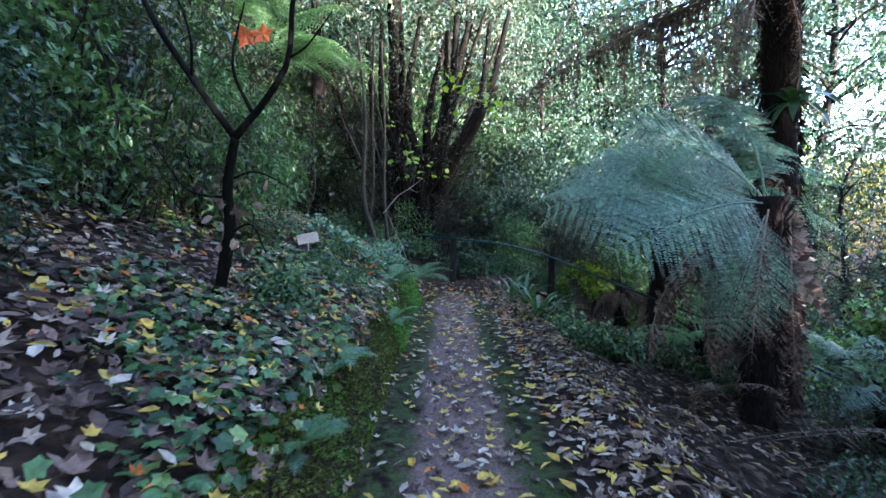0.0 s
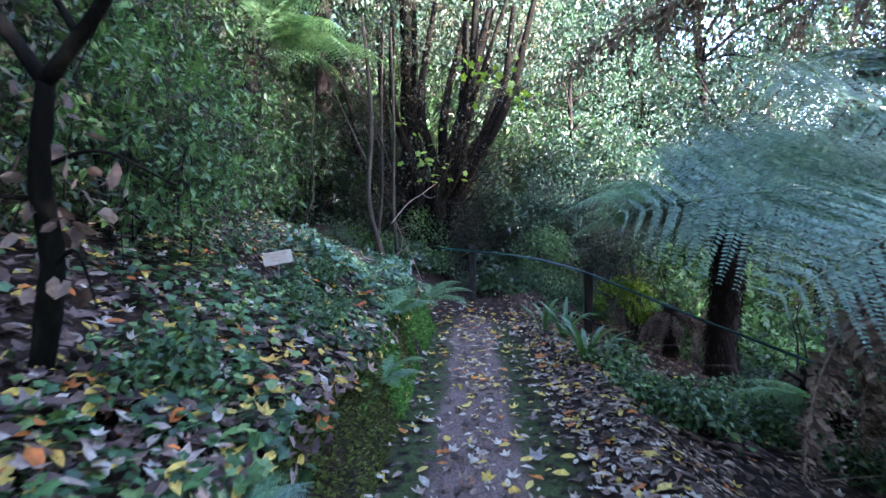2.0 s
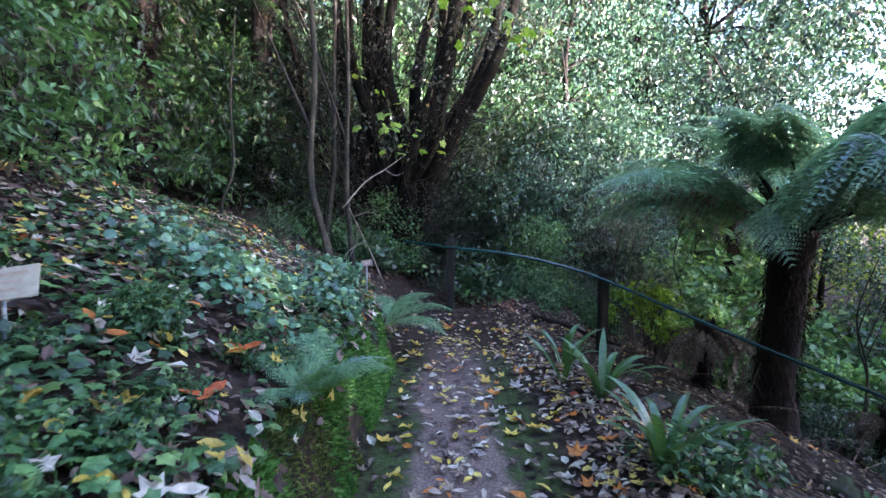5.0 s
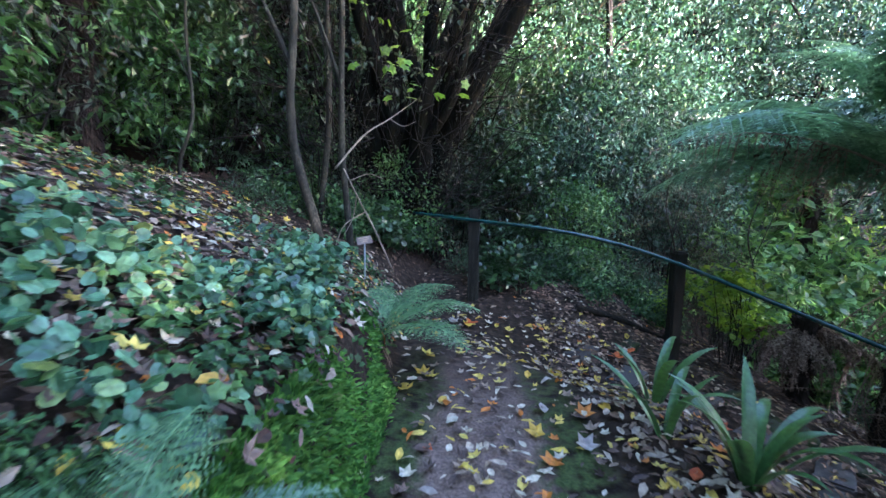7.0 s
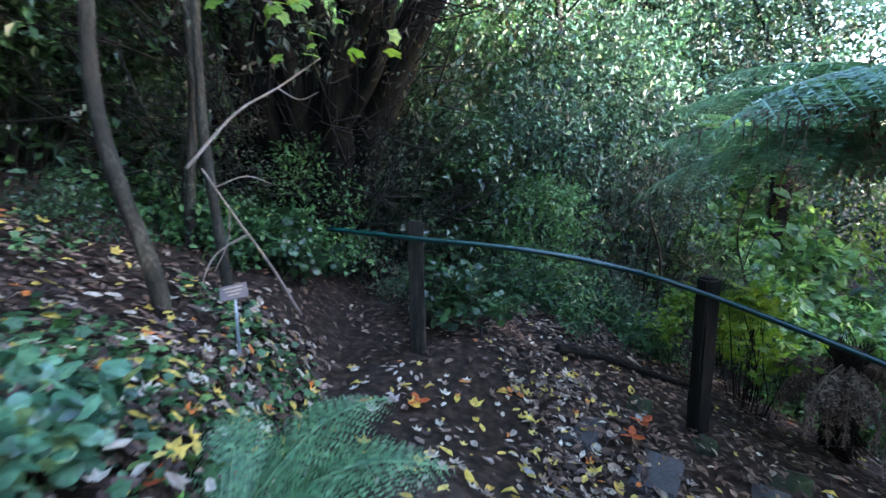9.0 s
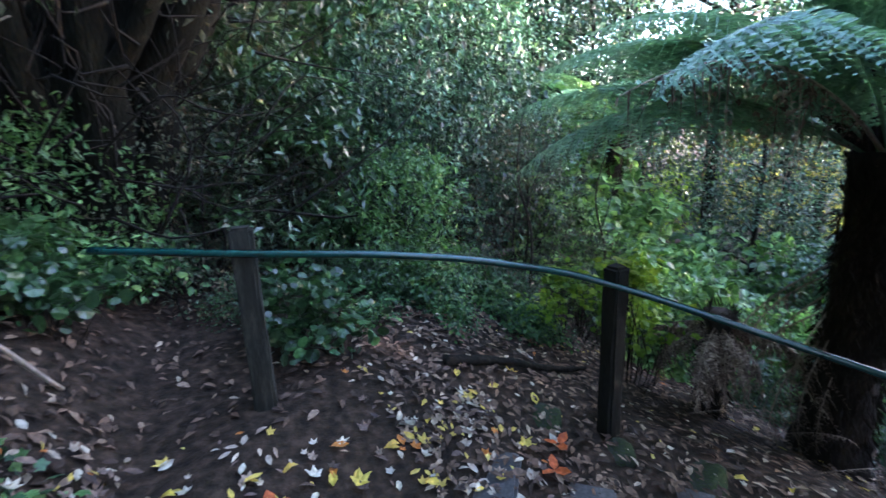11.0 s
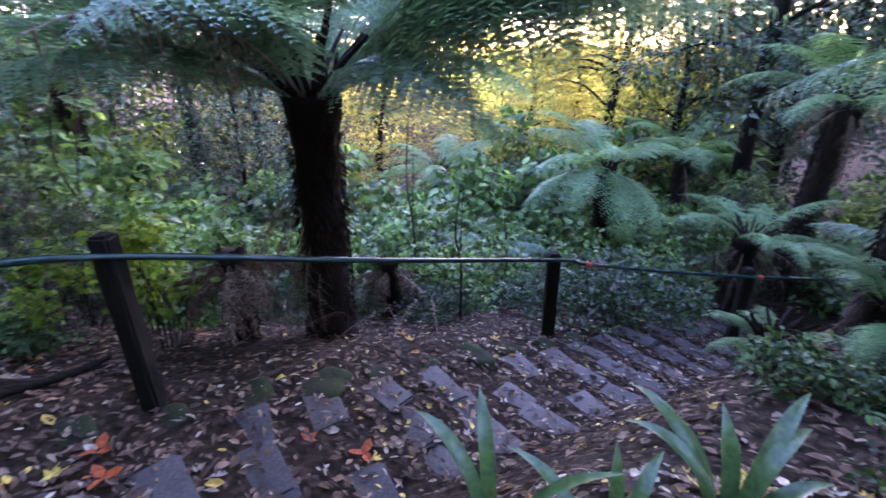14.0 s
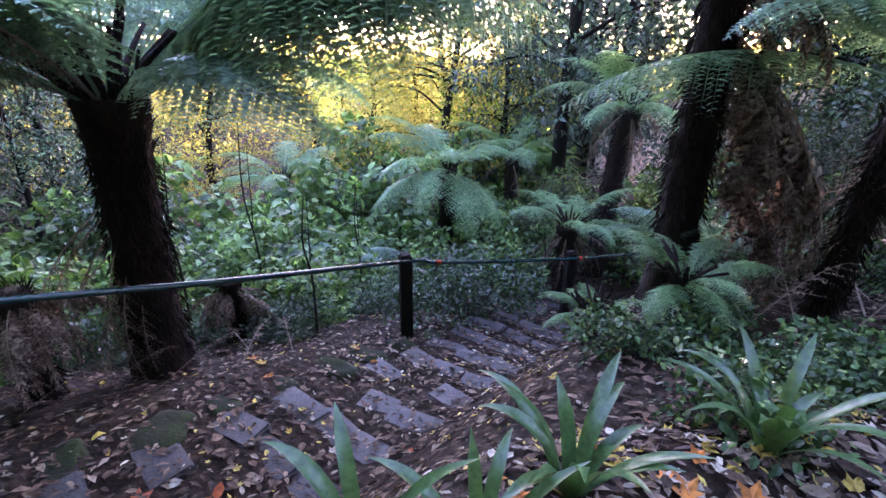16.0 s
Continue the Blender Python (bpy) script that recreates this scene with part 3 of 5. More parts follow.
def tree_fern(label, x, y, h, r, lean=(0, 0), seed=0, fronds=16, dead=6, scale=1.0, lit=False, set_fronds=(), z=None, skip=None, set_dead=(), hung=(), stubs=0, shaggy=False):
    z = hz(x, y) if z is None else z
    t = thing("tree_fern", label, "tree fern", pose(x, y, z), "tree ferns")
    part("trunk", mesh_of("trunk", *fern_trunk(h, r, lean, seed, fronds > 3 or not shaggy), BARK_FERN, True), t, "black fibrous trunk")
    g = np.random.default_rng(seed + 50)
    top = (lean[0], lean[1], h - 0.05)
    fam = FR_LIT if lit else FR
    for i in range(fronds):
        az = 360 * i / fronds * 1.0 + g.uniform(-10, 10) + (i % 2) * 20
        if skip and skip[0] < az % 360 < skip[1]:
            continue
        k = scale * g.uniform(0.85, 1.1)
        part("frond", fam[int(g.integers(min(4, len(fam))))], t, m=pose(*top, g.uniform(-14, 14), g.uniform(-18, 10), az) @ Matrix.Scale(k, 4) @ pose(r * 0.5, 0, 0))
    for az, tilt, k, which, *roll in set_fronds:
        part("frond", fam[which % len(fam)], t, m=pose(*top, roll[0] if roll else 0, -tilt, az) @ Matrix.Scale(k, 4) @ pose(r * 0.5, 0, 0))
    for i in range(stubs):
        part("stipe", STIPE, t, "black frond stalk at the crown", pose(*top, 0, -g.uniform(34, 72), 360 * i / stubs + g.uniform(-9, 9)) @ Matrix.Scale(g.uniform(1.1, 1.7), 4) @ pose(r * 0.4, 0, -0.06))
    for az, hh, k in hung:
        u = hh / h
        part("dead_frond", FR_DEAD[4 if shaggy else 1], t, "withered brown frond", pose(lean[0] * u, lean[1] * u, hh, 0, g.uniform(5, 30), az) @ Matrix.Scale(k, 4) @ pose(r * 0.7, 0, 0))
    for az, tilt, k, which in set_dead:
        part("dead_frond", FR_DEAD[which], t, "withered brown frond", pose(*top, 0, -tilt, az) @ Matrix.Scale(k, 4) @ pose(r * 0.5, 0, 0))
    for i in range(dead):
        az = 360 * i / dead + g.uniform(-25, 25)
        k = scale * g.uniform(0.6, 1.0)
        part("dead_frond", FR_DEAD[4 if shaggy and not fronds else int(g.integers(2))], t, "withered brown frond", pose(top[0], top[1], top[2] - 0.06, g.uniform(-10, 10), g.uniform(-8, 25), az) @ Matrix.Scale(k, 4) @ pose(r * 0.6, 0, 0))
    return t


# ---- shrubs and trees ----
def foliage(g, centers, radii, per, tmpl, size, flat=0.6, droop=0.25):
    """Leaves set round many small clump centres, tips outwards and down."""
    P, A, N, S = [], [], [], []
    for c, r in zip(centers, radii):
        d = unit(g, per)
        rad = r * g.uniform(0.35, 1.0, per) ** 0.5
        p = c + d * rad[:, None] * np.array([1, 1, flat])
        P.append(p)
        A.append(d * 0.7 + g.normal(size=(per, 3)) * 0.55 + np.array([0, 0, -droop]))
        N.append(np.array([0, 0, 1.0]) + d * 0.5 + g.normal(size=(per, 3)) * 0.45)
        S.append(size * g.uniform(0.55, 1.25, per))
    return place(tmpl, np.concatenate(P), np.concatenate(A), np.concatenate(N), np.concatenate(S))


def shrub_meshes(seed, w, h, clumps, per, tmpl, size, mat, stems=7, clump_r=0.28, low=0.05, bark=None):
    g = np.random.default_rng(seed)
    c = []
    for _ in range(clumps):
        a, rr, u = g.uniform(0, 2 * math.pi), math.sqrt(g.uniform(0.02, 1)), g.uniform(low, 1)
        k = math.sin(math.pi * min(1, 0.25 + 0.72 * u)) ** 0.6
        c.append((w * rr * k * math.cos(a), w * rr * k * math.sin(a), h * u))
    c = np.array(c)
    fol = mesh_of("foliage", *foliage(g, c, clump_r * g.uniform(0.6, 1.4, clumps), per, tmpl, size), mat)
    tubes, main = [], []
    for i in range(min(len(c), stems * 4)):
        e = c[i]
        b0 = np.array([g.uniform(-0.1, 0.1) * w, g.uniform(-0.1, 0.1) * w, -0.3])
        midp = (b0 + e) / 2 + g.normal(size=3) * 0.08 * h
        if i < stems:
            main.append(mesh_of("stem", *tube([b0, midp, e], 0.007 * h, 0.003, 5, 8, 0.1, seed + i), bark or BARK, True))
        else:
            tubes.append(tube([b0, midp, e], 0.004 * h, 0.002, 3, 5, 0.1, seed + i))
    st = mesh_of("twig_tangle", *join(*tubes), bark or BARK, True)
    return fol, st, main


def shrub_proto(name, label, category, fol, st, main, group):
    t = thing(name, label, category, pose(0, 0, -60), group)
    part("twig_tangle", st, t, kind="stuff")
    for me in main:
        part("stem", me, t)
    part("foliage", fol, t)
    return t


def put(proto, x, y, k=1.0, rz=0.0, dz=0.0, kz=None, label=""):
    if proto is S_MID and x > 4.0:
        proto, k = S_HOL, k * 1.35
    o = copy_thing(proto, Matrix.Translation((x, y, hz(x, y) + dz)) @ pose(0, 0, 0, 0, 0, rz) @ Matrix.Diagonal((k, k, kz or k, 1)))
    if label:
        o["label"] = label
    return o


def tree_meshes(seed, h, crown_r, crown_from, clumps, per, size, mat, r=0.2, bark=None, tmpl=None, clump_r=0.7):
    g = np.random.default_rng(seed)
    ctrl = [(0, 0, -0.4), (g.normal() * 0.1, g.normal() * 0.1, h * 0.35), (g.normal() * 0.3, g.normal() * 0.3, h * 0.7), (g.normal() * 0.4, g.normal() * 0.4, h)]
    tr = tube(ctrl, r, r * 0.25, 10, 18, 0.08, seed)
    line = curve_points(ctrl, 30)
    limbs, c = [], []
    for i in range(clumps):
        u = g.uniform(crown_from, 1)
        b0 = line[int(u * 25)]
        a = g.uniform(0, 2 * math.pi)
        prof = math.sin(math.pi * min(1, 0.2 + 0.75 * (u - crown_from) / (1 - crown_from)))
        L = crown_r * (0.3 + 0.7 * prof) * g.uniform(0.35, 1.0)
        e = b0 + np.array([math.cos(a) * L, math.sin(a) * L, L * g.uniform(-0.1, 0.5)])
        c.append(e)
        if i < 26:
            limbs.append(tube([b0, (b0 + e) / 2 + np.array([0, 0, 0.12 * L]), e], r * 0.28, r * 0.04, 5, 7, 0.1, seed + i))
    fol = foliage(g, np.array(c), clump_r * g.uniform(0.6, 1.3, clumps), per, tmpl or QUAD, size, 0.55, 0.35)
    return mesh_of("trunk", *tr, bark or BARK, True), [mesh_of("limb", *q, bark or BARK, True) for q in limbs[:7]], mesh_of("branch_tangle", *join(*limbs[7:]), bark or BARK, True), mesh_of("crown", *fol, mat)


def tree_proto(name, label, tr, li, bt, cr, group):
    t = thing(name, label, "tree", pose(0, 0, -60), group)
    part("trunk", tr, t)
    for me in li:
        part("limb", me, t)
    part("branch_tangle", bt, t, kind="stuff")
    part("crown", cr, t)
    return t


def drop_protos(*obs):
    for ob in obs:
        for o in (*ob.children_recursive, ob):
            bpy.data.objects.remove(o)


FLAT = quad_blade(0.5, 0.09)
S_GLOSS = shrub_proto("glossy_shrub", "dense shrub with dark glossy oval leaves", "shrub", *shrub_meshes(31, 1.0, 2.2, 115, 32, FLAT, 0.105, GLOSSY), "glossy shrubs")
S_MID = shrub_proto("leafy_shrub", "loose mid-green leafy shrub with thin stems", "shrub", *shrub_meshes(32, 1.0, 1.9, 110, 34, FLAT, 0.095, MIDGREEN), "leafy shrubs")
S_DRY = shrub_proto("twiggy_shrub", "twiggy dusty-green shrub with many bare stems", "shrub", *shrub_meshes(33, 1.1, 2.4, 120, 34, QUAD, 0.07, SHRUB_DRY, 10, 0.3, 0.08, BARK), "twiggy shrubs")
S_HOL = shrub_proto("hollow_shrub", "leafy shrub growing in the hollow, its light green raised as if backlit", "shrub", *shrub_meshes(38, 0.75, 1.35, 60, 24, WIDE, 0.13, HOLLOW, 6, 0.26, 0.08), "hollow shrubs")
S_BLUE = shrub_proto("drooping_shrub", "tall drooping shrub with glossy blue-green leaves", "shrub", *shrub_meshes(39, 1.05, 3.0, 150, 40, KITE, 0.1, BLUELEAF, 7, 0.3, 0.04), "drooping shrubs")
S_LOW = shrub_proto("low_shrub", "low dark-leaved ground shrub", "shrub", *shrub_meshes(34, 0.6, 0.65, 60, 30, FLAT, 0.06, GLOSSY, 6, 0.2), "low shrubs")
S_LIME = shrub_proto("lime_sapling", "bright lime-green sapling with small lobed leaves", "sapling", *shrub_meshes(35, 0.42, 1.05, 20, 16, IVYLEAF, 0.08, LIME, 5, 0.17, 0.4), "lime saplings")
S_BROAD = shrub_proto("broadleaf_plant", "broad-leaved green plant beside the handrail", "plant", *shrub_meshes(36, 0.34, 0.6, 24, 14, ROUND, 0.075, GLOSSY, 5, 0.16, 0.15), "broadleaf plants")
S_NETTLE = shrub_proto("leafy_herb", "knee-high leafy green herb on the bank", "plant", *shrub_meshes(37, 0.45, 0.42, 42, 24, WIDE, 0.065, IVY, 5, 0.15, 0.1), "leafy herbs")
T_A = tree_proto("tree", "tall evergreen tree with a dense dark crown", *tree_meshes(41, 9.0, 2.6, 0.12, 95, 62, 0.2, FARLEAF), "evergreen trees")
T_B = tree_proto("tree", "slender tree with light green leaves", *tree_meshes(42, 8.0, 2.4, 0.15, 90, 66, 0.17, FARLEAF, 0.13), "green trees")
T_BL = tree_proto("tree", "leafy tree with drooping blue-green leaves down to the ground", *tree_meshes(46, 7.0, 2.0, 0.06, 150, 62, 0.11, BLUELEAF, 0.09, None, KITE, 0.6), "blue-green trees")
T_T = tree_proto("tall_tree", "tall forest tree with a high spreading crown", *tree_meshes(45, 13.0, 3.6, 0.34, 150, 76, 0.18, BLUELEAF, 0.22, None, KITE, 0.9), "tall trees")
T_G = tree_proto("tree", "tree with the glow of low sun put into its golden leaf colour", *tree_meshes(43, 7.0, 2.6, 0.12, 90, 95, 0.13, GLOWLEAF, 0.14), "golden trees")
T_L = tree_proto("tree", "young tree with lime-green leaves", *tree_meshes(44, 6.0, 2.2, 0.1, 80, 80, 0.14, LIME, 0.1), "lime trees")

g0 = np.random.default_rng(99)
# thicket on the hill beside the path
for x, y, k, p in ((-3.0, 0.6, 1.2, S_DRY), (-3.4, 2.0, 1.3, S_MID), (-2.5, 3.1, 1.0, S_DRY), (-3.6, 3.9, 1.4, S_GLOSS), (-2.9, 5.0, 1.1, S_DRY), (-3.9, 5.9, 1.5, S_MID),
                   (-3.6, 7.6, 1.2, S_DRY), (-4.6, 7.2, 1.6, S_GLOSS), (-4.2, 9.2, 1.4, S_MID), (-5.2, 1.0, 1.8, S_GLOSS), (-5.4, 3.4, 1.9, S_MID),
                   (-5.8, 5.4, 2.0, S_GLOSS), (-6.4, 9.0, 2.0, S_GLOSS), (-3.4, 10.8, 1.1, S_GLOSS), (-5.0, 11.5, 1.7, S_MID), (-3.6, -0.9, 1.6, S_GLOSS), (-2.4, 9.9, 0.7, S_LOW),
                   (-7.5, 7.0, 2.2, S_MID), (-7.0, 12.5, 2.4, S_GLOSS), (-2.6, 12.6, 1.2, S_MID), (-2.3, 14.0, 1.5, S_GLOSS), (-1.9, 11.1, 0.7, S_DRY), (-0.1, 11.9, 0.8, S_DRY), (0.5, 12.6, 0.9, S_DRY), (3.3, 2.6, 0.8, S_DRY), (-2.0, 4.4, 0.55, S_DRY), (-2.3, 1.2, 0.8, S_DRY)):
    put(p, x, y, k, g0.uniform(0, 360), -0.1)
for x, y, k in ((-6.0, 3.0, 1.0), (-7.5, 8.0, 1.1), (-5.0, 13.5, 1.0), (-8.5, -1.0, 1.1), (-4.6, 6.0, 0.8), (-9.5, 12.0, 1.2), (-2.8, 16.0, 1.0), (-6.5, 16.5, 1.1), (-5.2, -2.4, 0.9)):
    put(T_A, x, y, k, g0.uniform(0, 360))
# thicket beyond the handrail
for x, y, k, p in ((-0.9, 11.6, 0.7, S_MID), (0.2, 11.3, 0.6, S_LOW), (0.9, 12.2, 1.0, S_GLOSS), (1.9, 11.6, 0.75, S_MID), (3.4, 12.0, 0.9, S_DRY), (0.6, 13.8, 1.5, S_GLOSS),
                   (2.2, 15.0, 1.7, S_MID), (4.9, 12.0, 0.8, S_MID), (5.6, 11.0, 0.7, S_MID), (6.2, 13.0, 1.2, S_MID), (-0.6, 15.2, 1.6, S_MID), (4.0, 16.2, 1.8, S_GLOSS),
                   (3.6, 10.9, 0.6, S_DRY), (4.6, 10.6, 0.55, S_MID), (6.6, 9.6, 0.8, S_MID), (7.4, 8.2, 0.9, S_MID), (6.3, 8.0, 0.6, S_MID), (8.2, 10.6, 1.1, S_GLOSS), (9.0, 6.8, 0.9, S_MID), (8.6, 4.6, 0.8, S_MID),
                   (6.4, 5.9, 1.0, S_LOW), (5.4, 5.8, 1.3, S_LOW), (5.75, 5.2, 1.4, S_LOW), (6.9, 5.2, 1.1, S_LOW), (5.9, 6.6, 0.9, S_LOW), (7.3, 6.3, 1.0, S_LOW), (7.8, 3.0, 0.9, S_DRY), (10.5, 8.8, 1.2, S_MID), (11.0, 4.5, 1.1, S_MID), (9.8, 2.0, 1.0, S_MID),
                   (12.5, 6.5, 1.3, S_GLOSS), (8.4, 0.6, 1.0, S_MID), (6.6, -0.4, 1.0, S_MID), (5.2, -1.8, 1.1, S_DRY), (3.6, -1.0, 0.9, S_MID)):
    put(p, x, y, k, g0.uniform(0, 360), -0.1)
for x, y, k, p in ((3.2, 18.5, 1.0, T_A), (6.0, 17.0, 0.9, T_B), (1.0, 19.0, 1.1, T_A), (9.0, 16.0, 1.0, T_B), (7.0, 20.5, 1.1, T_A), (11.5, 13.0, 0.9, T_B), (12.5, 18.0, 1.1, T_L), (15.0, 14.0, 1.0, T_G),
                   (18.0, 11.5, 1.0, T_G), (17.0, 6.0, 0.9, T_G), (20.0, 8.0, 1.1, T_G), (16.0, 2.5, 0.9, T_L), (19.5, 4.0, 1.0, T_G), (14.0, -1.0, 1.0, T_B), (18.0, -0.5, 1.0, T_L), (22.0, 1.5, 1.2, T_G), (12.0, -4.0, 1.0, T_B),
                   (17.0, -4.5, 1.0, T_A), (8.0, -4.0, 0.9, T_B), (23.0, 13.0, 1.2, T_B), (24.0, 6.5, 1.2, T_L), (10.0, -8.0, 1.1, T_A), (4.5, -5.0, 1.0, T_A), (20.0, 17.0, 1.2, T_B), (0.0, -6.5, 1.1, T_A), (-5.0, -6.0, 1.1, T_A), (22.0, -6.0, 1.2, T_B),
                   # Evergreens here with y below 0 are added to keep sun off the bank.
                   (15.0, 3.6, 1.3, T_G), (18.6, 2.8, 1.4, T_G), (6.2, -0.8, 0.75, T_A), (4.2, -2.0, 0.8, T_A), (9.4, -2.4, 0.9, T_A), (4.0, 22.0, 1.3, T_A), (-2.0, 22.0, 1.3, T_A), (-9.0, 21.0, 1.4, T_A), (13.5, 23.0, 1.3, T_A)):
    put(p, x, y, k, g0.uniform(0, 360))

for x, y, k in ((10.4, 1.8, 0.9), (12.8, -1.2, 1.0), (7.6, -2.6, 0.9), (4.8, -3.6, 0.9), (-4.5, 8.5, 0.9), (-3.5, 13.0, 1.0), (-5.5, 3.2, 0.95), (0.8, 15.8, 0.9), (-7.0, 10.5, 1.1), (-4.2, 4.4, 1.0), (-3.2, 11.6, 1.0), (8.6, 18.5, 1.1), (12.4, 15.4, 1.0), (5.6, 20.5, 1.2)):
    put(T_T, x, y, k, g0.uniform(0, 360))


def far_woodland():
    """Wooded hillsides all round the hollow, highest uphill, lowest where the evening sky shows."""
    for k, (az0, az1, r0, r1, top, n, size, mat, label) in enumerate((
            (-150, 62, 19, 30, 19, 60000, 0.6, FARLEAF, "dark wooded hillside closing the view uphill"),
            # The next two woods carry the sunset glow in their leaf colour.
            (62, 100, 28, 42, 7, 7000, 0.5, GLOWLEAF, "wood across the hollow with sunlight put into its yellow-green leaf colour"),
            (100, 150, 34, 48, 5.5, 6000, 0.6, GLOWLEAF, "far wood across the hollow with low sunlight put into its golden leaf colour"),
            (150, 212, 22, 34, 14, 9000, 0.6, GLOSSY, "dark wood behind the start of the path"))):
        g = np.random.default_rng(200 + k)
        m = n // 30
        a = np.radians(g.uniform(az0, az1, m))
        r = g.uniform(r0, r1, m)
        cx, cy = 1.5 + np.sin(a) * r, 6 + np.cos(a) * r
        cz = height(cx, cy) + top * g.uniform(0, 1, m) ** 0.9 * (0.8 + 0.2 * np.sin(9 * a + k) + 0.12 * np.sin(23 * a))
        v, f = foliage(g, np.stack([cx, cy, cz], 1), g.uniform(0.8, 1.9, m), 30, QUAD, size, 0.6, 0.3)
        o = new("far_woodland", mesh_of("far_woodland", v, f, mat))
        tagged(o, label, "woodland", kind="stuff")


far_woodland()

for x, y, k, p in ((-0.2, 13.2, 1.3, S_GLOSS), (1.4, 14.2, 1.6, S_GLOSS), (-1.6, 13.4, 1.3, S_DRY), (-3.2, 12.2, 1.4, S_GLOSS), (-4.2, 13.2, 1.8, S_GLOSS), (-1.9, 15.6, 2.0, S_GLOSS), (0.6, 16.4, 2.2, S_GLOSS), (2.6, 17.2, 2.2, S_GLOSS),
                   # Glossy shrubs here with y below 1 are added as a sun screen.
                   (4.6, 0.4, 1.1, S_GLOSS), (4.6, -2.9, 1.6, S_GLOSS), (7.2, -4.6, 1.8, S_GLOSS), (3.3, -0.5, 1.1, S_GLOSS), (5.8, 1.9, 0.9, S_DRY), (3.9, 2.1, 0.8, S_DRY), (-2.0, 1.5, 0.55, S_GLOSS), (-4.4, 4.6, 1.6, S_GLOSS), (-5.4, 9.8, 2.0, S_GLOSS), (-4.0, 2.6, 1.5, S_GLOSS),
                   (5.6, 9.6, 0.55, S_MID), (6.2, 10.4, 0.7, S_MID), (5.9, 7.6, 0.55, S_MID), (7.0, 7.0, 0.65, S_MID), (7.8, 5.4, 0.7, S_MID), (6.9, 4.4, 0.6, S_MID), (8.0, 9.2, 0.85, S_MID), (9.6, 9.0, 1.0, S_MID), (9.4, 7.6, 0.9, S_MID),
                   (10.4, 6.0, 1.0, S_MID), (9.2, 3.4, 0.8, S_MID), (8.4, 2.2, 0.8, S_MID), (10.6, 3.6, 1.0, S_MID), (7.2, 1.4, 0.7, S_MID), (6.4, 1.0, 0.7, S_LOW), (5.6, 1.2, 0.9, S_MID), (4.4, 1.8, 0.7, S_MID), (4.6, 2.9, 0.8, S_LOW),
                   (3.9, 3.4, 0.5, S_MID), (2.2, 2.0, 0.6, S_LOW), (3.2, 1.6, 0.7, S_MID), (2.5, 0.6, 0.7, S_MID), (5.6, 8.4, 0.8, S_LOW), (6.6, 8.9, 0.9, S_LOW), (4.9, 9.6, 0.8, S_LOW), (5.3, 10.4, 0.7, S_MID)):
    put(p, x, y, k, g0.uniform(0, 360), -0.1)
# Last six added as sun screens; the final two stand unseen behind the start.
for x, y, k in ((-1.2, 18.0, 1.2), (1.8, 20.5, 1.3), (-4.5, 18.5, 1.2), (5.0, 19.5, 1.1), (-8.0, 17.5, 1.2), (-7.0, 4.5, 1.1), (13.8, 2.0, 0.75), (17.5, -0.2, 1.15), (21.0, -2.6, 1.3), (19.0, -3.4, 1.2), (2.8, -3.0, 0.9), (6.4, -5.0, 1.0)):
    put(T_A, x, y, k, g0.uniform(0, 360))

for x, y, k, p in ((-2.1, 3.9, 0.75, S_MID), (-1.85, 1.5, 0.42, S_BLUE), (-2.6, 2.4, 0.8, S_MID), (-3.0, 6.2, 1.0, S_MID), (-1.7, 12.6, 1.1, S_DRY), (0.4, 13.0, 1.2, S_DRY)):
    put(p, x, y, k, g0.uniform(0, 360), -0.1)
for x, y, k in ((11.6, 5.4, 2.2), (12.6, 3.6, 2.4), (11.4, 7.6, 2.2), (10.8, 10.6, 2.0), (13.0, 1.6, 2.3), (10.0, 5.0, 1.5), (9.0, 8.4, 1.5), (14.5, 6.6, 2.8)):
    put(S_HOL, x, y, k, g0.uniform(0, 360), -0.1)
# Lightened shrubs stand in for the bright glade beyond the rail.
for x, y, k in ((5.7, 12.7, 1.3), (6.7, 11.7, 1.3), (7.6, 13.2, 1.7), (5.0, 11.5, 1.0), (6.4, 14.6, 2.0), (8.6, 11.6, 1.5), (4.4, 12.3, 1.1)):
    put(S_HOL, x, y, k, g0.uniform(0, 360), -0.1)
# leafy wall of blue-green foliage beyond the rail
for x, y, k, p in ((1.9, 12.4, 0.85, S_BLUE), (3.0, 12.9, 1.0, S_BLUE), (4.3, 12.7, 0.8, S_BLUE), (2.4, 13.6, 1.2, S_BLUE), (3.9, 14.2, 1.3, S_BLUE), (5.0, 15.6, 1.3, S_BLUE)):
    put(p, x, y, k, g0.uniform(0, 360), -0.1)
for x, y, k in ((9.4, 12.4, 0.75), (3.3, 15.0, 1.1), (5.6, 16.6, 1.15), (2.0, 16.0, 1.25), (7.8, 15.6, 1.0), (4.4, 18.6, 1.35)):
    put(T_BL, x, y, k, g0.uniform(0, 360))

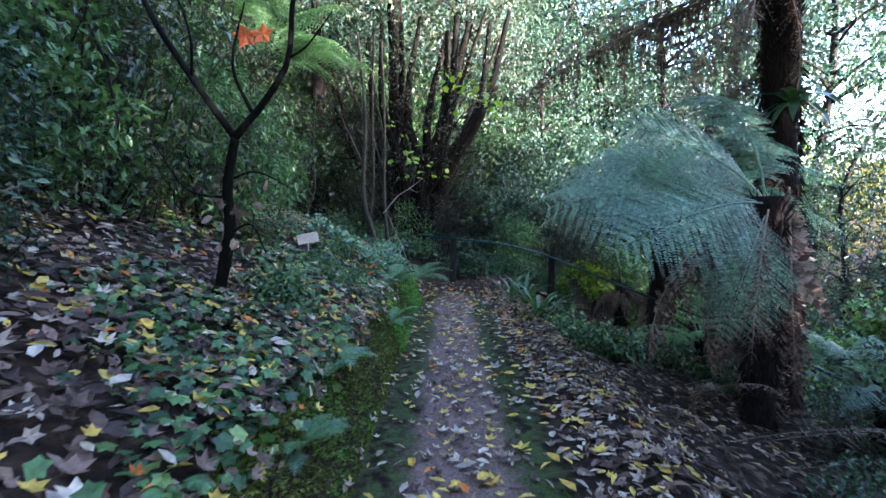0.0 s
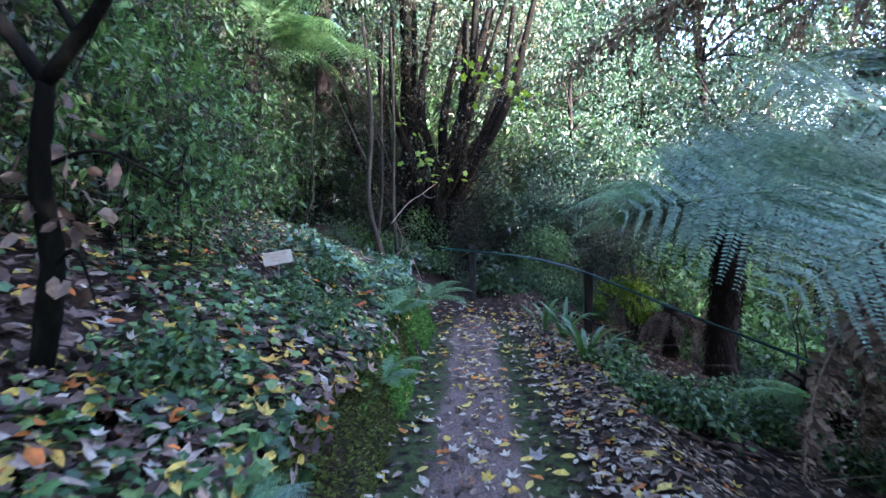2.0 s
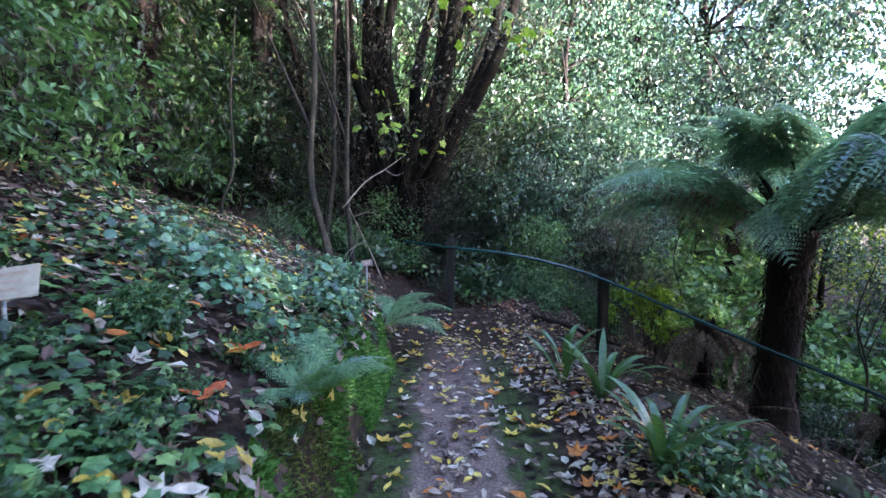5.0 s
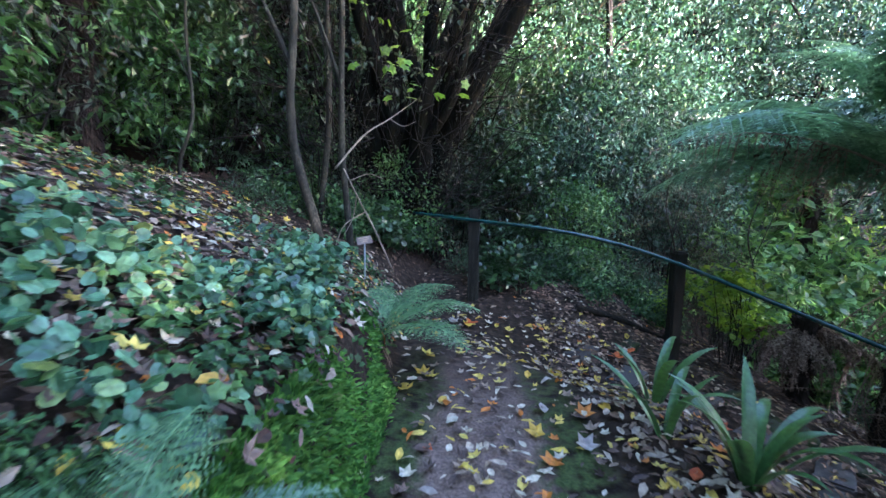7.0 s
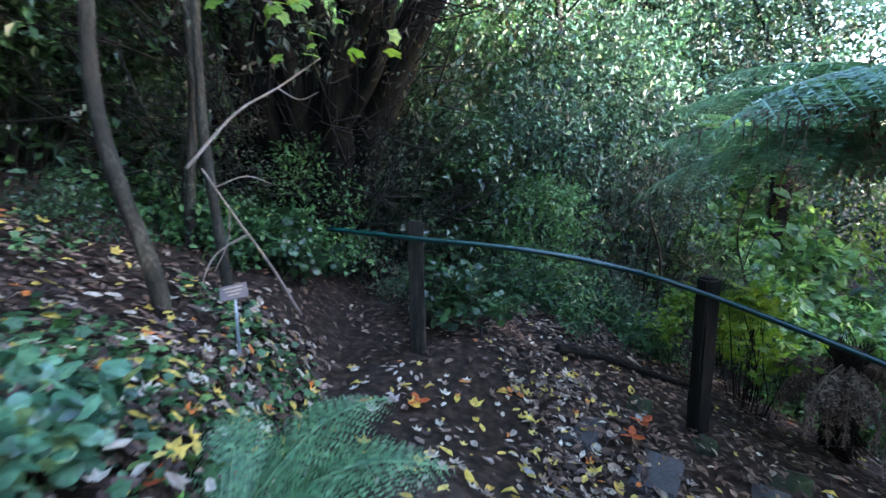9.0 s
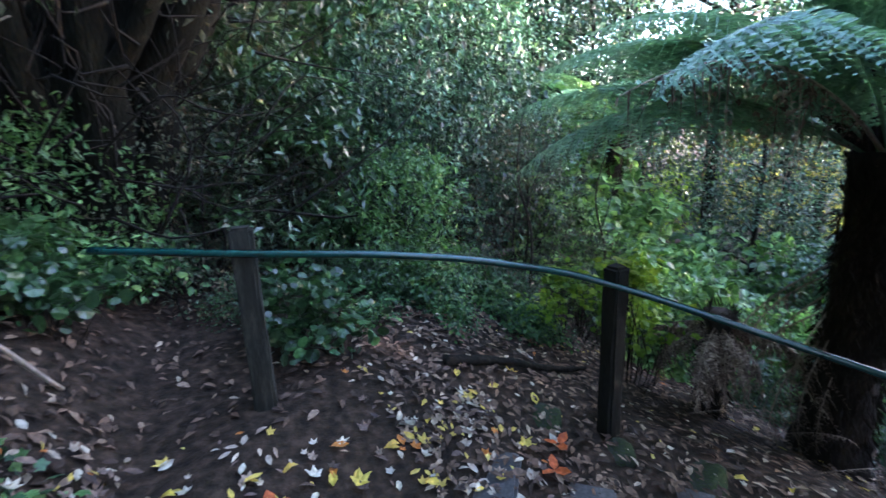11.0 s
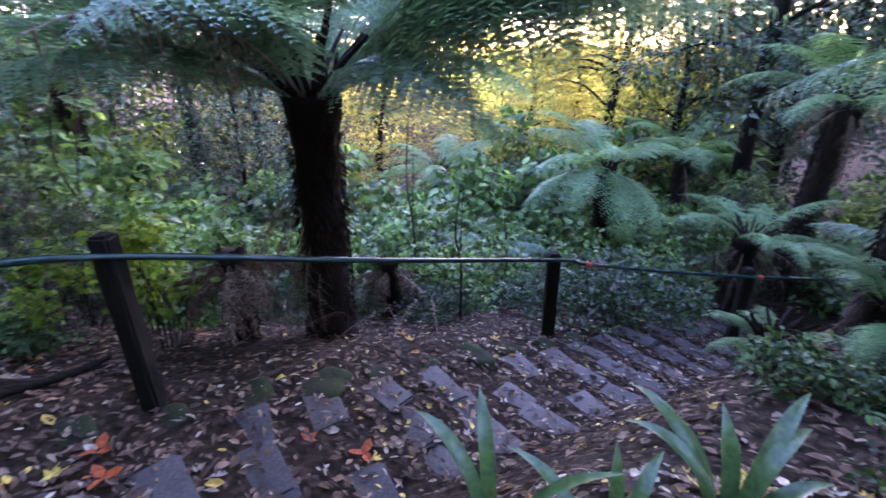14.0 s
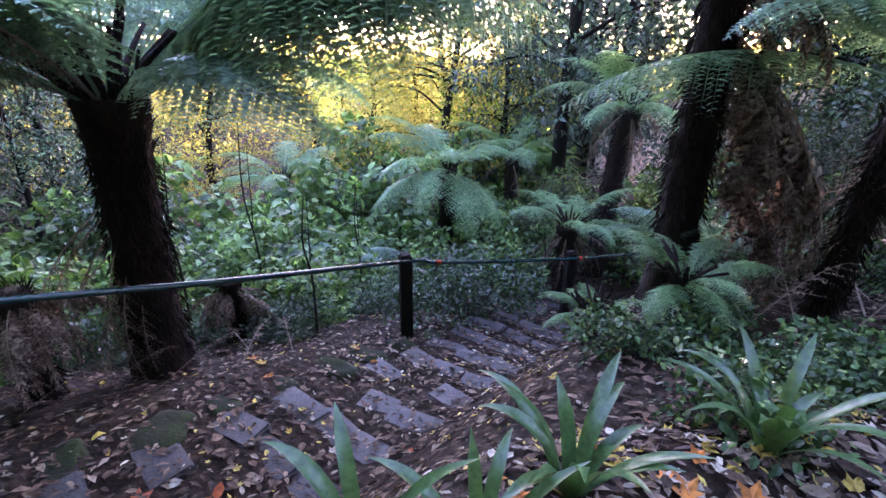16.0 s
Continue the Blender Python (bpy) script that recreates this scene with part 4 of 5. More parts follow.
# ---- tree ferns ----
tree_fern("tree fern with a black trunk and arching blue-green fronds", 4.22, 8.72, 2.45, 0.23, (0.1, -0.02), 1, 14, 0, 1.1, skip=(198, 300), hung=((160, 1.3, 0.75), (142, 1.5, 0.8), (178, 1.05, 0.6), (126, 1.2, 0.9), (108, 1.5, 0.95), (95, 1.3, 0.9), (118, 1.7, 1.0), (100, 1.0, 0.65), (86, 1.6, 0.9)), set_fronds=((242, -22, 1.0, 0, 30), (258, 0, 1.45, 4), (243, -2, 1.35, 4), (92, 4, 1.0, 6), (70, -4, 1.05, 6), (118, -6, 1.0, 6), (228, 8, 1.0, 6), (285, 6, 1.0, 6), (315, 0, 1.0, 6), (205, 12, 0.9, 6), (188, 2, 1.15, 1), (252, 4, 1.5, 4), (270, 2, 1.3, 4), (212, 10, 1.0, 6), (292, 8, 1.2, 1), (150, -8, 1.1, 1), (138, 10, 1.05, 1), (158, 14, 1.0, 1), (128, 4, 1.1, 3), (170, 18, 0.95, 0), (322, 8, 1.1, 1), (345, 4, 1.05, 0), (15, 6, 1.0, 2)), set_dead=((178, 8, 1.1, 2), (120, 4, 1.0, 2)), stubs=26)
SKIRT = [(172 + 7 * i, 3.3 - 0.13 * i % 1.6 - 0.45 * (i % 3), 0.75 - 0.03 * (i % 7)) for i in range(8)]
shaggy_fern = tree_fern("tall tree fern with a thick shaggy trunk hung with brown fronds", 3.34, 4.25, 4.2, 0.16, (-0.12, 0.08), 2, 13, 6, 1.1, set_dead=((133, -4, 1.36, 3), (131, -8, 1.1, 2), (128, 2, 1.2, 3), (190, -20, 0.9, 1), (150, -25, 0.9, 1), (230, -10, 1.0, 0), (95, -10, 1.2, 0)), hung=SKIRT, set_fronds=((300, 5, 1.2, 1), (250, -10, 1.2, 3), (275, 0, 1.2, 4)), shaggy=True)
for az, hh, tilt, k in ((204, 2.15, 24, 1.15), (212, 2.3, 30, 1.2), (196, 1.9, 20, 1.0), (222, 1.9, 34, 1.1), (236, 2.2, 30, 1.15), (208, 1.5, 24, 0.9), (228, 1.4, 22, 0.9)):
    part("dead_frond", FR_DEAD[4], shaggy_fern, "withered brown frond", pose(0, 0, hh, 0, tilt, az) @ Matrix.Scale(k, 4) @ pose(0.1, 0, 0))
tree_fern("tree fern with broad fronds drooping low over the verge", 2.6, 3.45, 1.8, 0.1, (-0.05, -0.1), 13, 0, 0, 0.8, set_fronds=((182, 4, 0.9, 5, -58), (208, -6, 0.85, 5, -44), (214, -52, 0.62, 5, -30), (168, 16, 0.8, 5, -50), (188, 30, 0.75, 5, -55), (70, 10, 0.9, 1), (90, 14, 0.85, 0), (60, -10, 0.9, 3), (102, 0, 0.8, 1)), set_dead=((186, -14, 0.95, 4), (196, -30, 0.85, 4), (214, -52, 0.7, 4), (222, -48, 0.75, 1), (240, -55, 0.85, 1), (206, -62, 0.8, 1), (262, -50, 0.8, 1), (232, -30, 0.7, 0), (250, -70, 0.9, 1)), shaggy=True)
tree_fern("low spreading fern at the foot of the tree ferns", 2.8, 4.55, 0.4, 0.07, (0, 0), 14, 12, 2, 0.32, True)
tree_fern("low spreading fern at the foot of the tree ferns", 3.7, 3.5, 0.45, 0.1, (0, 0), 15, 10, 4, 0.5)
tree_fern("leaning tree fern below the steps", 7.6, 2.3, 3.2, 0.17, (0.25, -0.5), 4, 11, 8, 0.85, True)
tree_fern("tree fern in the hollow with a drooping frond", 9.0, 4.9, 2.6, 0.16, (0.1, 0), 5, 9, 6, 0.9, True, set_fronds=((180, -42, 0.95, 0), (205, -30, 0.9, 1), (150, -26, 0.95, 0), (120, -20, 1.0, 1)))
tree_fern("small tree fern in the hollow", 8.4, 7.0, 0.9, 0.1, (0, 0), 6, 9, 3, 0.5)
tree_fern("tree fern far down the hollow", 6.6, 13.4, 3.2, 0.13, (0, 0), 7, 12, 3, 0.95, True)
tree_fern("tree fern standing uphill in the thicket", -3.9, 9.3, 2.9, 0.16, (0.3, -0.2), 8, 13, 3, 1.1, True, set_fronds=((300, 0, 1.15, 0), (330, -8, 1.1, 1), (270, -5, 1.1, 0)))
tree_fern("dead stump of a tree fern hung with brown fronds", 3.72, 9.4, 0.95, 0.1, (0, 0), 17, 0, 17, 0.6, shaggy=True)
tree_fern("dead stump of a tree fern hung with brown fronds", 5.35, 8.35, 0.8, 0.09, (0, 0), 18, 0, 13, 0.5, shaggy=True)
tree_fern("low fern with feathery green fronds, lightened as if backlit", 3.3, 4.95, 0.3, 0.06, (0, 0), 19, 12, 2, 0.24, True)
tree_fern("short tree fern hung with brown fronds", 6.7, 3.4, 1.3, 0.16, (0, 0), 9, 8, 12, 0.65, True)
tree_fern("pale green tree fern in the hollow", 11.5, 2.6, 2.4, 0.16, (0, 0), 10, 12, 4, 0.95, True)
tree_fern("pale green tree fern in the hollow", 12.5, 8.5, 2.6, 0.16, (0, 0), 11, 12, 4, 0.95, True)

# ---- handrail ----
RAIL = [(-0.5, 10.06, 0.97), (0.21, 9.77, 0.91), (0.95, 9.5, 0.85), (1.55, 9.3, 0.75), (2.2, 9.03, 0.56), (3.3, 7.85, 0.1), (4.58, 6.33, -0.4), (4.68, 6.03, -0.48), (5.15, 4.9, -0.75), (5.53, 3.86, -0.95), (5.9, 2.6, -1.12), (6.1, 1.6, -1.25)]


def post(x, y, top, r, mat, label, seed, lean=0.0):
    """A squared timber post with worn edges and a weathered chamfered head, sunk in the ground."""
    g = np.random.default_rng(seed)
    z0 = hz(x, y)
    bm = bmesh.new()
    bmesh.ops.create_cube(bm, size=1)
    h = top - z0 + 0.35
    bmesh.ops.scale(bm, vec=(2 * r, 2 * r, h), verts=bm.verts)
    bmesh.ops.translate(bm, vec=(0, 0, h / 2 - 0.35), verts=bm.verts)
    bmesh.ops.bevel(bm, geom=bm.edges[:], offset=r * 0.28, segments=2, affect="EDGES")
    bmesh.ops.subdivide_edges(bm, edges=[e for e in bm.edges if e.calc_length() > h * 0.5], cuts=7)
    for v in bm.verts:
        v.co += Vector(g.normal(size=3) * 0.003)
    me = bpy.data.meshes.new("post")
    bm.to_mesh(me)
    bm.free()
    me.materials.append(mat)
    o = new("fence_post", me)
    o.matrix_basis = pose(x, y, z0, lean, 0, g.uniform(-12, 12))
    return tagged(o, label, "post", "handrail posts")


post(0.22, 9.85, 1.04, 0.062, TIMBER, "grey weathered timber post under the handrail", 1, -1)
post(2.21, 9.1, 0.68, 0.058, TIMBER_DARK, "dark damp timber post under the handrail", 2)
post(4.62, 6.4, -0.33, 0.065, TIMBER_DARK, "dark timber post beside the steps", 3)
post(5.59, 3.92, -0.86, 0.06, TIMBER_DARK, "dark timber post far down the steps", 4)

rail = thing("handrail", "long dark green painted metal pipe handrail on posts", "handrail", pose(0, 0, 0))
part("pipe", mesh_of("pipe", *tube(RAIL, 0.021, 0.021, 12, 110, 0.0, 3), RAIL_PAINT, True), rail)


def band(i, u, name, mat, w=0.05, r=0.025, label=""):
    p = np.array(RAIL[i]) * (1 - u) + np.array(RAIL[i + 1]) * u
    d = np.array(RAIL[i + 1]) - np.array(RAIL[i])
    d = d / np.linalg.norm(d)
    part(name, mesh_of(name, *tube([p - d * w / 2, p + d * w / 2], r, r, 10, 3, 0.05, i), mat, True), rail, label)


band(7, 0.0, "tape", TAPE, 0.07, 0.026, "faded red tape")
band(9, 0.05, "tape", TAPE, 0.06, 0.026, "faded red tape")

# ---- strap-leaved plants ----
def strap_plant(x, y, n, length, width, seed, label):
    g = np.random.default_rng(seed)
    t = thing("strap_leaf_plant", label, "plant", pose(x, y, hz(x, y)), "strap-leaved plants")
    for i in range(n):
        az = 360 * i * 0.382 + g.uniform(-15, 15)
        L = length * g.uniform(0.65, 1.1)
        a0 = radians(g.uniform(52, 84))
        drp = radians(g.uniform(45, 120))
        k = 11
        v, f, p = [], [], np.array([0.02, 0, -0.02])
        for j in range(k):
            u = j / (k - 1)
            w = width * (0.55 + 0.75 * math.sin(math.pi * min(1, 0.2 + 0.6 * u))) * (1 if u < 0.72 else max(0.03, (1 - u) / 0.28) ** 0.7) * 0.5
            tw = 0.1 * math.sin(3 * u + i)
            v += [p + np.array([0, w, w * 0.3 + tw * w]), p + np.array([0, 0, -w * 0.12]), p + np.array([0, -w, w * 0.3 - tw * w])]
            ang = a0 - drp * u ** 1.6
            p = p + L / (k - 1) * np.array([math.cos(ang), 0, math.sin(ang)])
            if j:
                q = 3 * (j - 1)
                f += [[q, q + 1, q + 4, q + 3], [q + 1, q + 2, q + 5, q + 4]]
        part("leaf", mesh_of("leaf", v, f, STRAP, True), t, m=pose(0, 0, 0, 0, 0, az))
    return t


for x, y, n, L, w, sd in ((1.25, 5.45, 16, 0.55, 0.036, 1), (1.06, 6.68, 6, 0.52, 0.034, 2), (1.22, 6.3, 15, 0.55, 0.04, 3), (1.15, 7.02, 5, 0.5, 0.04, 5)):
    strap_plant(x, y, n, L, w, sd, "clump of broad green strap leaves beside the path")


def ground_fern(x, y, n, k, seed, label="low green fern growing on the mossy bank"):
    g = np.random.default_rng(seed)
    t = thing("fern", label, "fern", pose(x, y, hz(x, y)), "ground ferns")
    for i in range(n):
        part("frond", FR_SMALL[i % 2], t, m=pose(0, 0, 0, 0, g.uniform(-15, 15), 360 * i / n + g.uniform(-14, 14)) @ Matrix.Scale(k * g.uniform(0.8, 1.15), 4))
    return t


bank_fern = thing("fern", "fresh pale green fern arching over the end of the bank", "fern", pose(-0.47, 7.5, hz(-0.47, 7.5)), "ground ferns")
for az, tilt, k, w in ((34, -12, 0.95, 0), (2, -2, 1.0, 0), (-34, 8, 1.0, 0), (170, 2, 1.05, 1), (200, 10, 1.05, 1), (95, -20, 0.7, 0)):
    part("frond", FR_SMALL[w], bank_fern, m=pose(0, 0, 0.02, 0, tilt + 6, az) @ Matrix.Scale(1.3 * k, 4))
for az, k in ((-30, 0.26), (-70, 0.22), (10, 0.2)):
    part("dead_frond", FR_DEAD[1], bank_fern, "withered grey frond", pose(0, 0, 0.02, 0, 20, az) @ Matrix.Scale(k, 4))
ground_fern(-0.44, 1.62, 11, 0.4, 2)
ground_fern(-0.47, 2.3, 8, 0.5, 6)
ground_fern(-0.5, 5.2, 9, 0.7, 7)
ground_fern(-0.42, 4.1, 7, 0.6, 3)

# ---- signs ----
def plaque_sign(x, y, top, w, h, yaw, tilt, label, seed=0, mat=PLAQUE):
    z0 = hz(x, y)
    t = thing("plant_label_sign", label, "sign", pose(x, y, z0), "plant labels")
    part("stake", mesh_of("stake", *tube([(0, 0, -0.15), (0, 0, top - z0 - 0.01)], 0.009, 0.008, 8, 4, 0.05, seed), STEEL, True), t, "galvanised metal stake")
    bm = bmesh.new()
    bmesh.ops.create_cube(bm, size=1)
    bmesh.ops.scale(bm, vec=(w, 0.008, h), verts=bm.verts)
    bmesh.ops.bevel(bm, geom=bm.edges[:], offset=0.003, segments=2, affect="EDGES")
    me = bpy.data.meshes.new("plaque")
    bm.to_mesh(me); bm.free()
    me.materials.append(mat)
    p = part("plaque", me, t, "pale weathered plaque", pose(0, -0.012, top - z0, tilt, -9, yaw))
    for i in range(3):
        ww, hh, zz = w * (0.72 - 0.14 * i), h * 0.09, h * (0.22 - 0.24 * i)
        v = [(-ww / 2, -0.0065, zz), (ww / 2, -0.0065, zz), (ww / 2, -0.0065, zz + hh), (-ww / 2, -0.0065, zz + hh)]
        part("text_bar", mesh_of("text_bar", v, [[0, 1, 2, 3]], INK), p)
    return t


plaque_sign(-1.36, 4.72, 1.13, 0.22, 0.13, 22, -38, "small pale plant label tilted on a thin metal stake")
plaque_sign(-0.82, 8.75, 0.78, 0.14, 0.1, 15, -50, "small faded plant label leaning in the ivy", 2, PLAQUE_OLD)
plaque_sign(-2.0, 4.9, 1.36, 0.05, 0.08, 20, -10, "tiny white plant tag on the bank", 3)

# ---- small trees, stems and twigs ----
def woody(name, label, category, lines, mat, seed=0, group=""):
    """A small woody plant: the first line is its stem, the others its branches."""
    x, y, z = lines[0][0][0]
    t = thing(name, label, category, pose(x, y, z), group)
    for i, (pts, r0, r1) in enumerate(lines):
        q = [np.array(p) - np.array([x, y, z]) for p in pts]
        part("stem" if i == 0 else "branch", mesh_of("stem" if i == 0 else "branch", *tube(q, r0, r1, 10, 26, 0.1, seed + i), mat, True), t)
    return t


b0 = (-1.25, 2.55, hz(-1.25, 2.55) - 0.1)
woody("forked_tree", "small crooked tree forking into two dark limbs", "tree", [
    ([b0, (-1.12, 2.5, 1.25), (-1.1, 2.45, 1.5), (-1.03, 2.41, 1.78)], 0.038, 0.024),
    ([(-1.03, 2.41, 1.78), (-1.25, 2.4, 2.1), (-1.5, 2.42, 2.5), (-1.75, 2.5, 3.1), (-1.9, 2.6, 3.8)], 0.021, 0.009),
    ([(-1.03, 2.41, 1.78), (-0.85, 2.4, 1.98), (-0.72, 2.4, 2.2), (-0.68, 2.4, 2.55), (-0.55, 2.45, 3.2)], 0.022, 0.01),
    ([(-0.92, 2.4, 1.9), (-1.0, 2.35, 2.15), (-0.95, 2.4, 2.5)], 0.012, 0.004),
    ([(-1.1, 2.46, 1.45), (-1.3, 2.4, 1.5), (-1.45, 2.35, 1.75)], 0.009, 0.003),
    ([(-1.1, 2.46, 1.55), (-0.95, 2.5, 1.6), (-0.75, 2.55, 1.5)], 0.008, 0.003),
    ([(-1.12, 2.5, 1.25), (-0.95, 2.4, 1.3), (-0.85, 2.35, 1.15)], 0.008, 0.003),
    ([(-1.25, 2.4, 2.1), (-1.2, 2.3, 2.3), (-1.3, 2.3, 2.6)], 0.009, 0.003),
    ([(-0.72, 2.4, 2.2), (-0.6, 2.35, 2.25), (-0.45, 2.3, 2.4)], 0.008, 0.003)], BARK_BLACK, 5)
part("red_leaf", mesh_of("red_leaf", *place(MAPLE, [(0.33, -0.16, 1.6), (0.36, -0.15, 1.6)], [(-0.3, 0.1, -0.6), (0.4, 0.0, -0.5)], [(0.2, -1, 0.2), (-0.1, -1, 0.3)], [0.13, 0.12]), RED), bpy.data.objects["forked_tree"], "two red autumn leaves", kind="stuff")
ep = thing("epiphytic_fern", "dark leathery fern clinging to a tree fern trunk", "fern", pose(3.22, 4.1, 2.35))
ge = np.random.default_rng(65)
for i in range(12):
    a = radians(150 + 12 * i)
    lf = place(blade(0.22, 0.05, 0.5), [(0.02, 0, 0)], [(math.cos(a), math.sin(a), ge.uniform(-0.4, 0.7))], [(0, 0, 1)], [ge.uniform(0.3, 0.5)])
    part("leaf", mesh_of("leaf", *lf, GLOSSY), ep)
gk = np.random.default_rng(64)
q = gk.normal(size=(34, 3)) * np.array([0.09, 0.07, 0.14]) + np.array([0.13, -0.06, 0.62])
part("dead_leaves", mesh_of("dead_leaves", *place(OVAL, q, gk.normal(size=(34, 3)) + np.array([0, 0, -1.2]), gk.normal(size=(34, 3)), gk.uniform(0.05, 0.1, 34)), FROND_DEAD), bpy.data.objects["forked_tree"], "curled dead brown leaves", kind="stuff")
for x, y, dx, dy, h, r, sd in ((-1.3, 8.95, -0.4, 0.3, 4.5, 0.055, 1), (-1.15, 9.6, -0.15, 0.2, 4.6, 0.045, 2), (-2.72, 9.1, 0.2, 0.0, 2.6, 0.022, 3), (-1.7, 10.4, 0.1, 0.3, 5.0, 0.05, 4), (-3.9, 8.3, -0.1, 0.2, 5.5, 0.26, 5)):
    z = hz(x, y)
    woody("slender_tree", "slender grey-barked stem rising through the thicket" if r < 0.2 else "thick dark tree trunk uphill", "tree", [
        ([(x, y, z - 0.2), (x - 0.02, y, z + 0.25), (x + dx * 0.7, y + dy * 0.3, z + h * 0.28), (x + dx * 0.6, y + dy * 0.6, z + h * 0.6), (x + dx, y + dy, z + h)], r, r * 0.5),
        ([(x + dx * 0.65, y + dy * 0.4, z + h * 0.4), (x + dx - 0.3, y + dy, z + h * 0.6), (x + dx - 0.8, y + dy, z + h * 0.85)], r * 0.45, r * 0.15)], BARK_PALE if r < 0.2 else BARK, sd, "slender trees")

for i, (x, y, h) in enumerate(((5.5, 8.9, 2.6), (6.4, 8.2, 2.9), (6.0, 9.4, 2.4), (5.0, 7.4, 1.7), (7.2, 6.8, 2.2), (3.1, 11.2, 2.2), (4.4, 11.4, 2.6))):
    z = hz(x, y)
    woody("bare_cane", "thin bare brown cane standing in the undergrowth", "cane", [
        ([(x, y, z - 0.1), (x + 0.05, y, z + h * 0.4), (x - 0.1, y + 0.05, z + h * 0.7), (x + 0.08 * (-1) ** i, y, z + h)], 0.018, 0.006),
        ([(x - 0.02, y, z + h * 0.55), (x + 0.2, y, z + h * 0.8), (x + 0.3, y, z + h * 0.95)], 0.008, 0.003)], BARK_PALE, 90 + i, "bare canes")

# big many-stemmed tree behind the end of the path
bx, by = -1.0, 12.0
bz = hz(bx, by)
big = [([(bx, by, bz - 0.3), (bx - 0.05, by, bz + 1.2), (bx - 0.2, by, bz + 3.0), (bx - 0.3, by, bz + 7.0)], 0.34, 0.18)]
for dx, dy, lx, ly, r in ((0.35, -0.1, 1.3, -0.4, 0.16), (0.25, 0.2, 0.8, 0.2, 0.12), (-0.45, 0.1, -0.6, 0.3, 0.12), (-0.9, 0.0, -1.1, 0.2, 0.09), (0.55, -0.2, 2.0, -0.9, 0.11), (0.15, -0.25, 0.3, -0.6, 0.1), (0.6, 0.1, 1.9, 0.5, 0.08), (0.42, -0.4, 0.9, -0.5, 0.12), (0.75, -0.3, 1.4, -0.3, 0.1), (0.0, -0.35, -0.5, -0.4, 0.09), (-0.25, -0.3, 0.2, -0.2, 0.1), (0.5, 0.0, 0.6, 0.0, 0.13), (0.3, -0.45, 1.7, -0.8, 0.06), (-0.6, -0.2, -1.5, -0.3, 0.05)):
    big.append(([(bx + dx * 0.4, by + dy, bz - 0.2), (bx + dx, by + dy, bz + 0.9), (bx + dx + lx * 0.25 + 0.22 * math.sin(37 * lx + 11 * dy), by + dy + ly * 0.4, bz + 1.9), (bx + dx + lx * 0.6 - 0.25 * math.sin(23 * lx + 5 * dx), by + dy + ly * 0.7, bz + 3.4), (bx + dx + lx, by + dy + ly, bz + 5.5)], r * 1.9, r * 0.55))
bt = woody("many_stemmed_tree", "old many-stemmed tree with dark leaning trunks", "tree", big, BARK_BLACK, 60)
gt = np.random.default_rng(61)
cl = np.stack([gt.uniform(-2.6, 3.0, 330), gt.uniform(-2.6, 1.6, 330), 1.6 + 6.2 * gt.uniform(0, 1, 330) ** 0.9], 1)
cl = cl[(cl[:, 2] > 2.0) | (np.abs(cl[:, 0] - 0.3) > 0.9)]
part("crown", mesh_of("crown", *foliage(gt, cl, gt.uniform(0.25, 0.65, len(cl)), 46, KITE, 0.085), SHRUB_DRY), bt)
tw = []
for i in range(620):
    a = gt.uniform(-1, 1)
    p0 = np.array([1.5 * a, gt.uniform(-1.7, 0.1), gt.uniform(0.5, 4.2)])
    e = p0 + np.array([0.7 * a + gt.uniform(-0.6, 0.6), gt.uniform(-0.6, 0.2), gt.uniform(-0.2, 1.2)])
    tw.append(tube([p0, (p0 + e) / 2 + gt.normal(size=3) * 0.14, e], gt.uniform(0.005, 0.012), 0.003, 4, 7, 0.1, i))
part("twig_tangle", mesh_of("twig_tangle", *join(*tw), BARK, True), bt, "tangle of thin dark twigs", kind="stuff")

for i, (cx, cy, cz, k) in enumerate(((0.4, -2.2, 2.3, 14), (0.75, -2.3, 2.05, 10), (1.5, -3.6, 3.4, 26), (1.9, -3.4, 3.1, 20), (0.2, -1.8, 3.0, 8))):
    q = gt.normal(size=(k, 3)) * np.array([0.28, 0.15, 0.13]) + np.array([cx, cy, cz])
    ax = gt.normal(size=(k, 3)) * 0.6 + np.array([0.5, -0.2, -0.4])
    leaves = place(IVYLEAF, q, ax, gt.normal(size=(k, 3)) * 0.5 + np.array([0, -0.3, 1]), gt.uniform(0.09, 0.16, k))
    stalk = tube([(cx * 0.4, cy * 0.3, cz * 0.8), (cx * 0.8, cy * 0.7, cz + 0.15), (cx + 0.1, cy, cz)], 0.012, 0.003, 5, 8, 0.1, i)
    part("sprig", mesh_of("sprig", *leaves, LIME), bt, "spray of yellow-green leaves", kind="stuff")
    part("branch", mesh_of("branch", *stalk, BARK, True), bt)

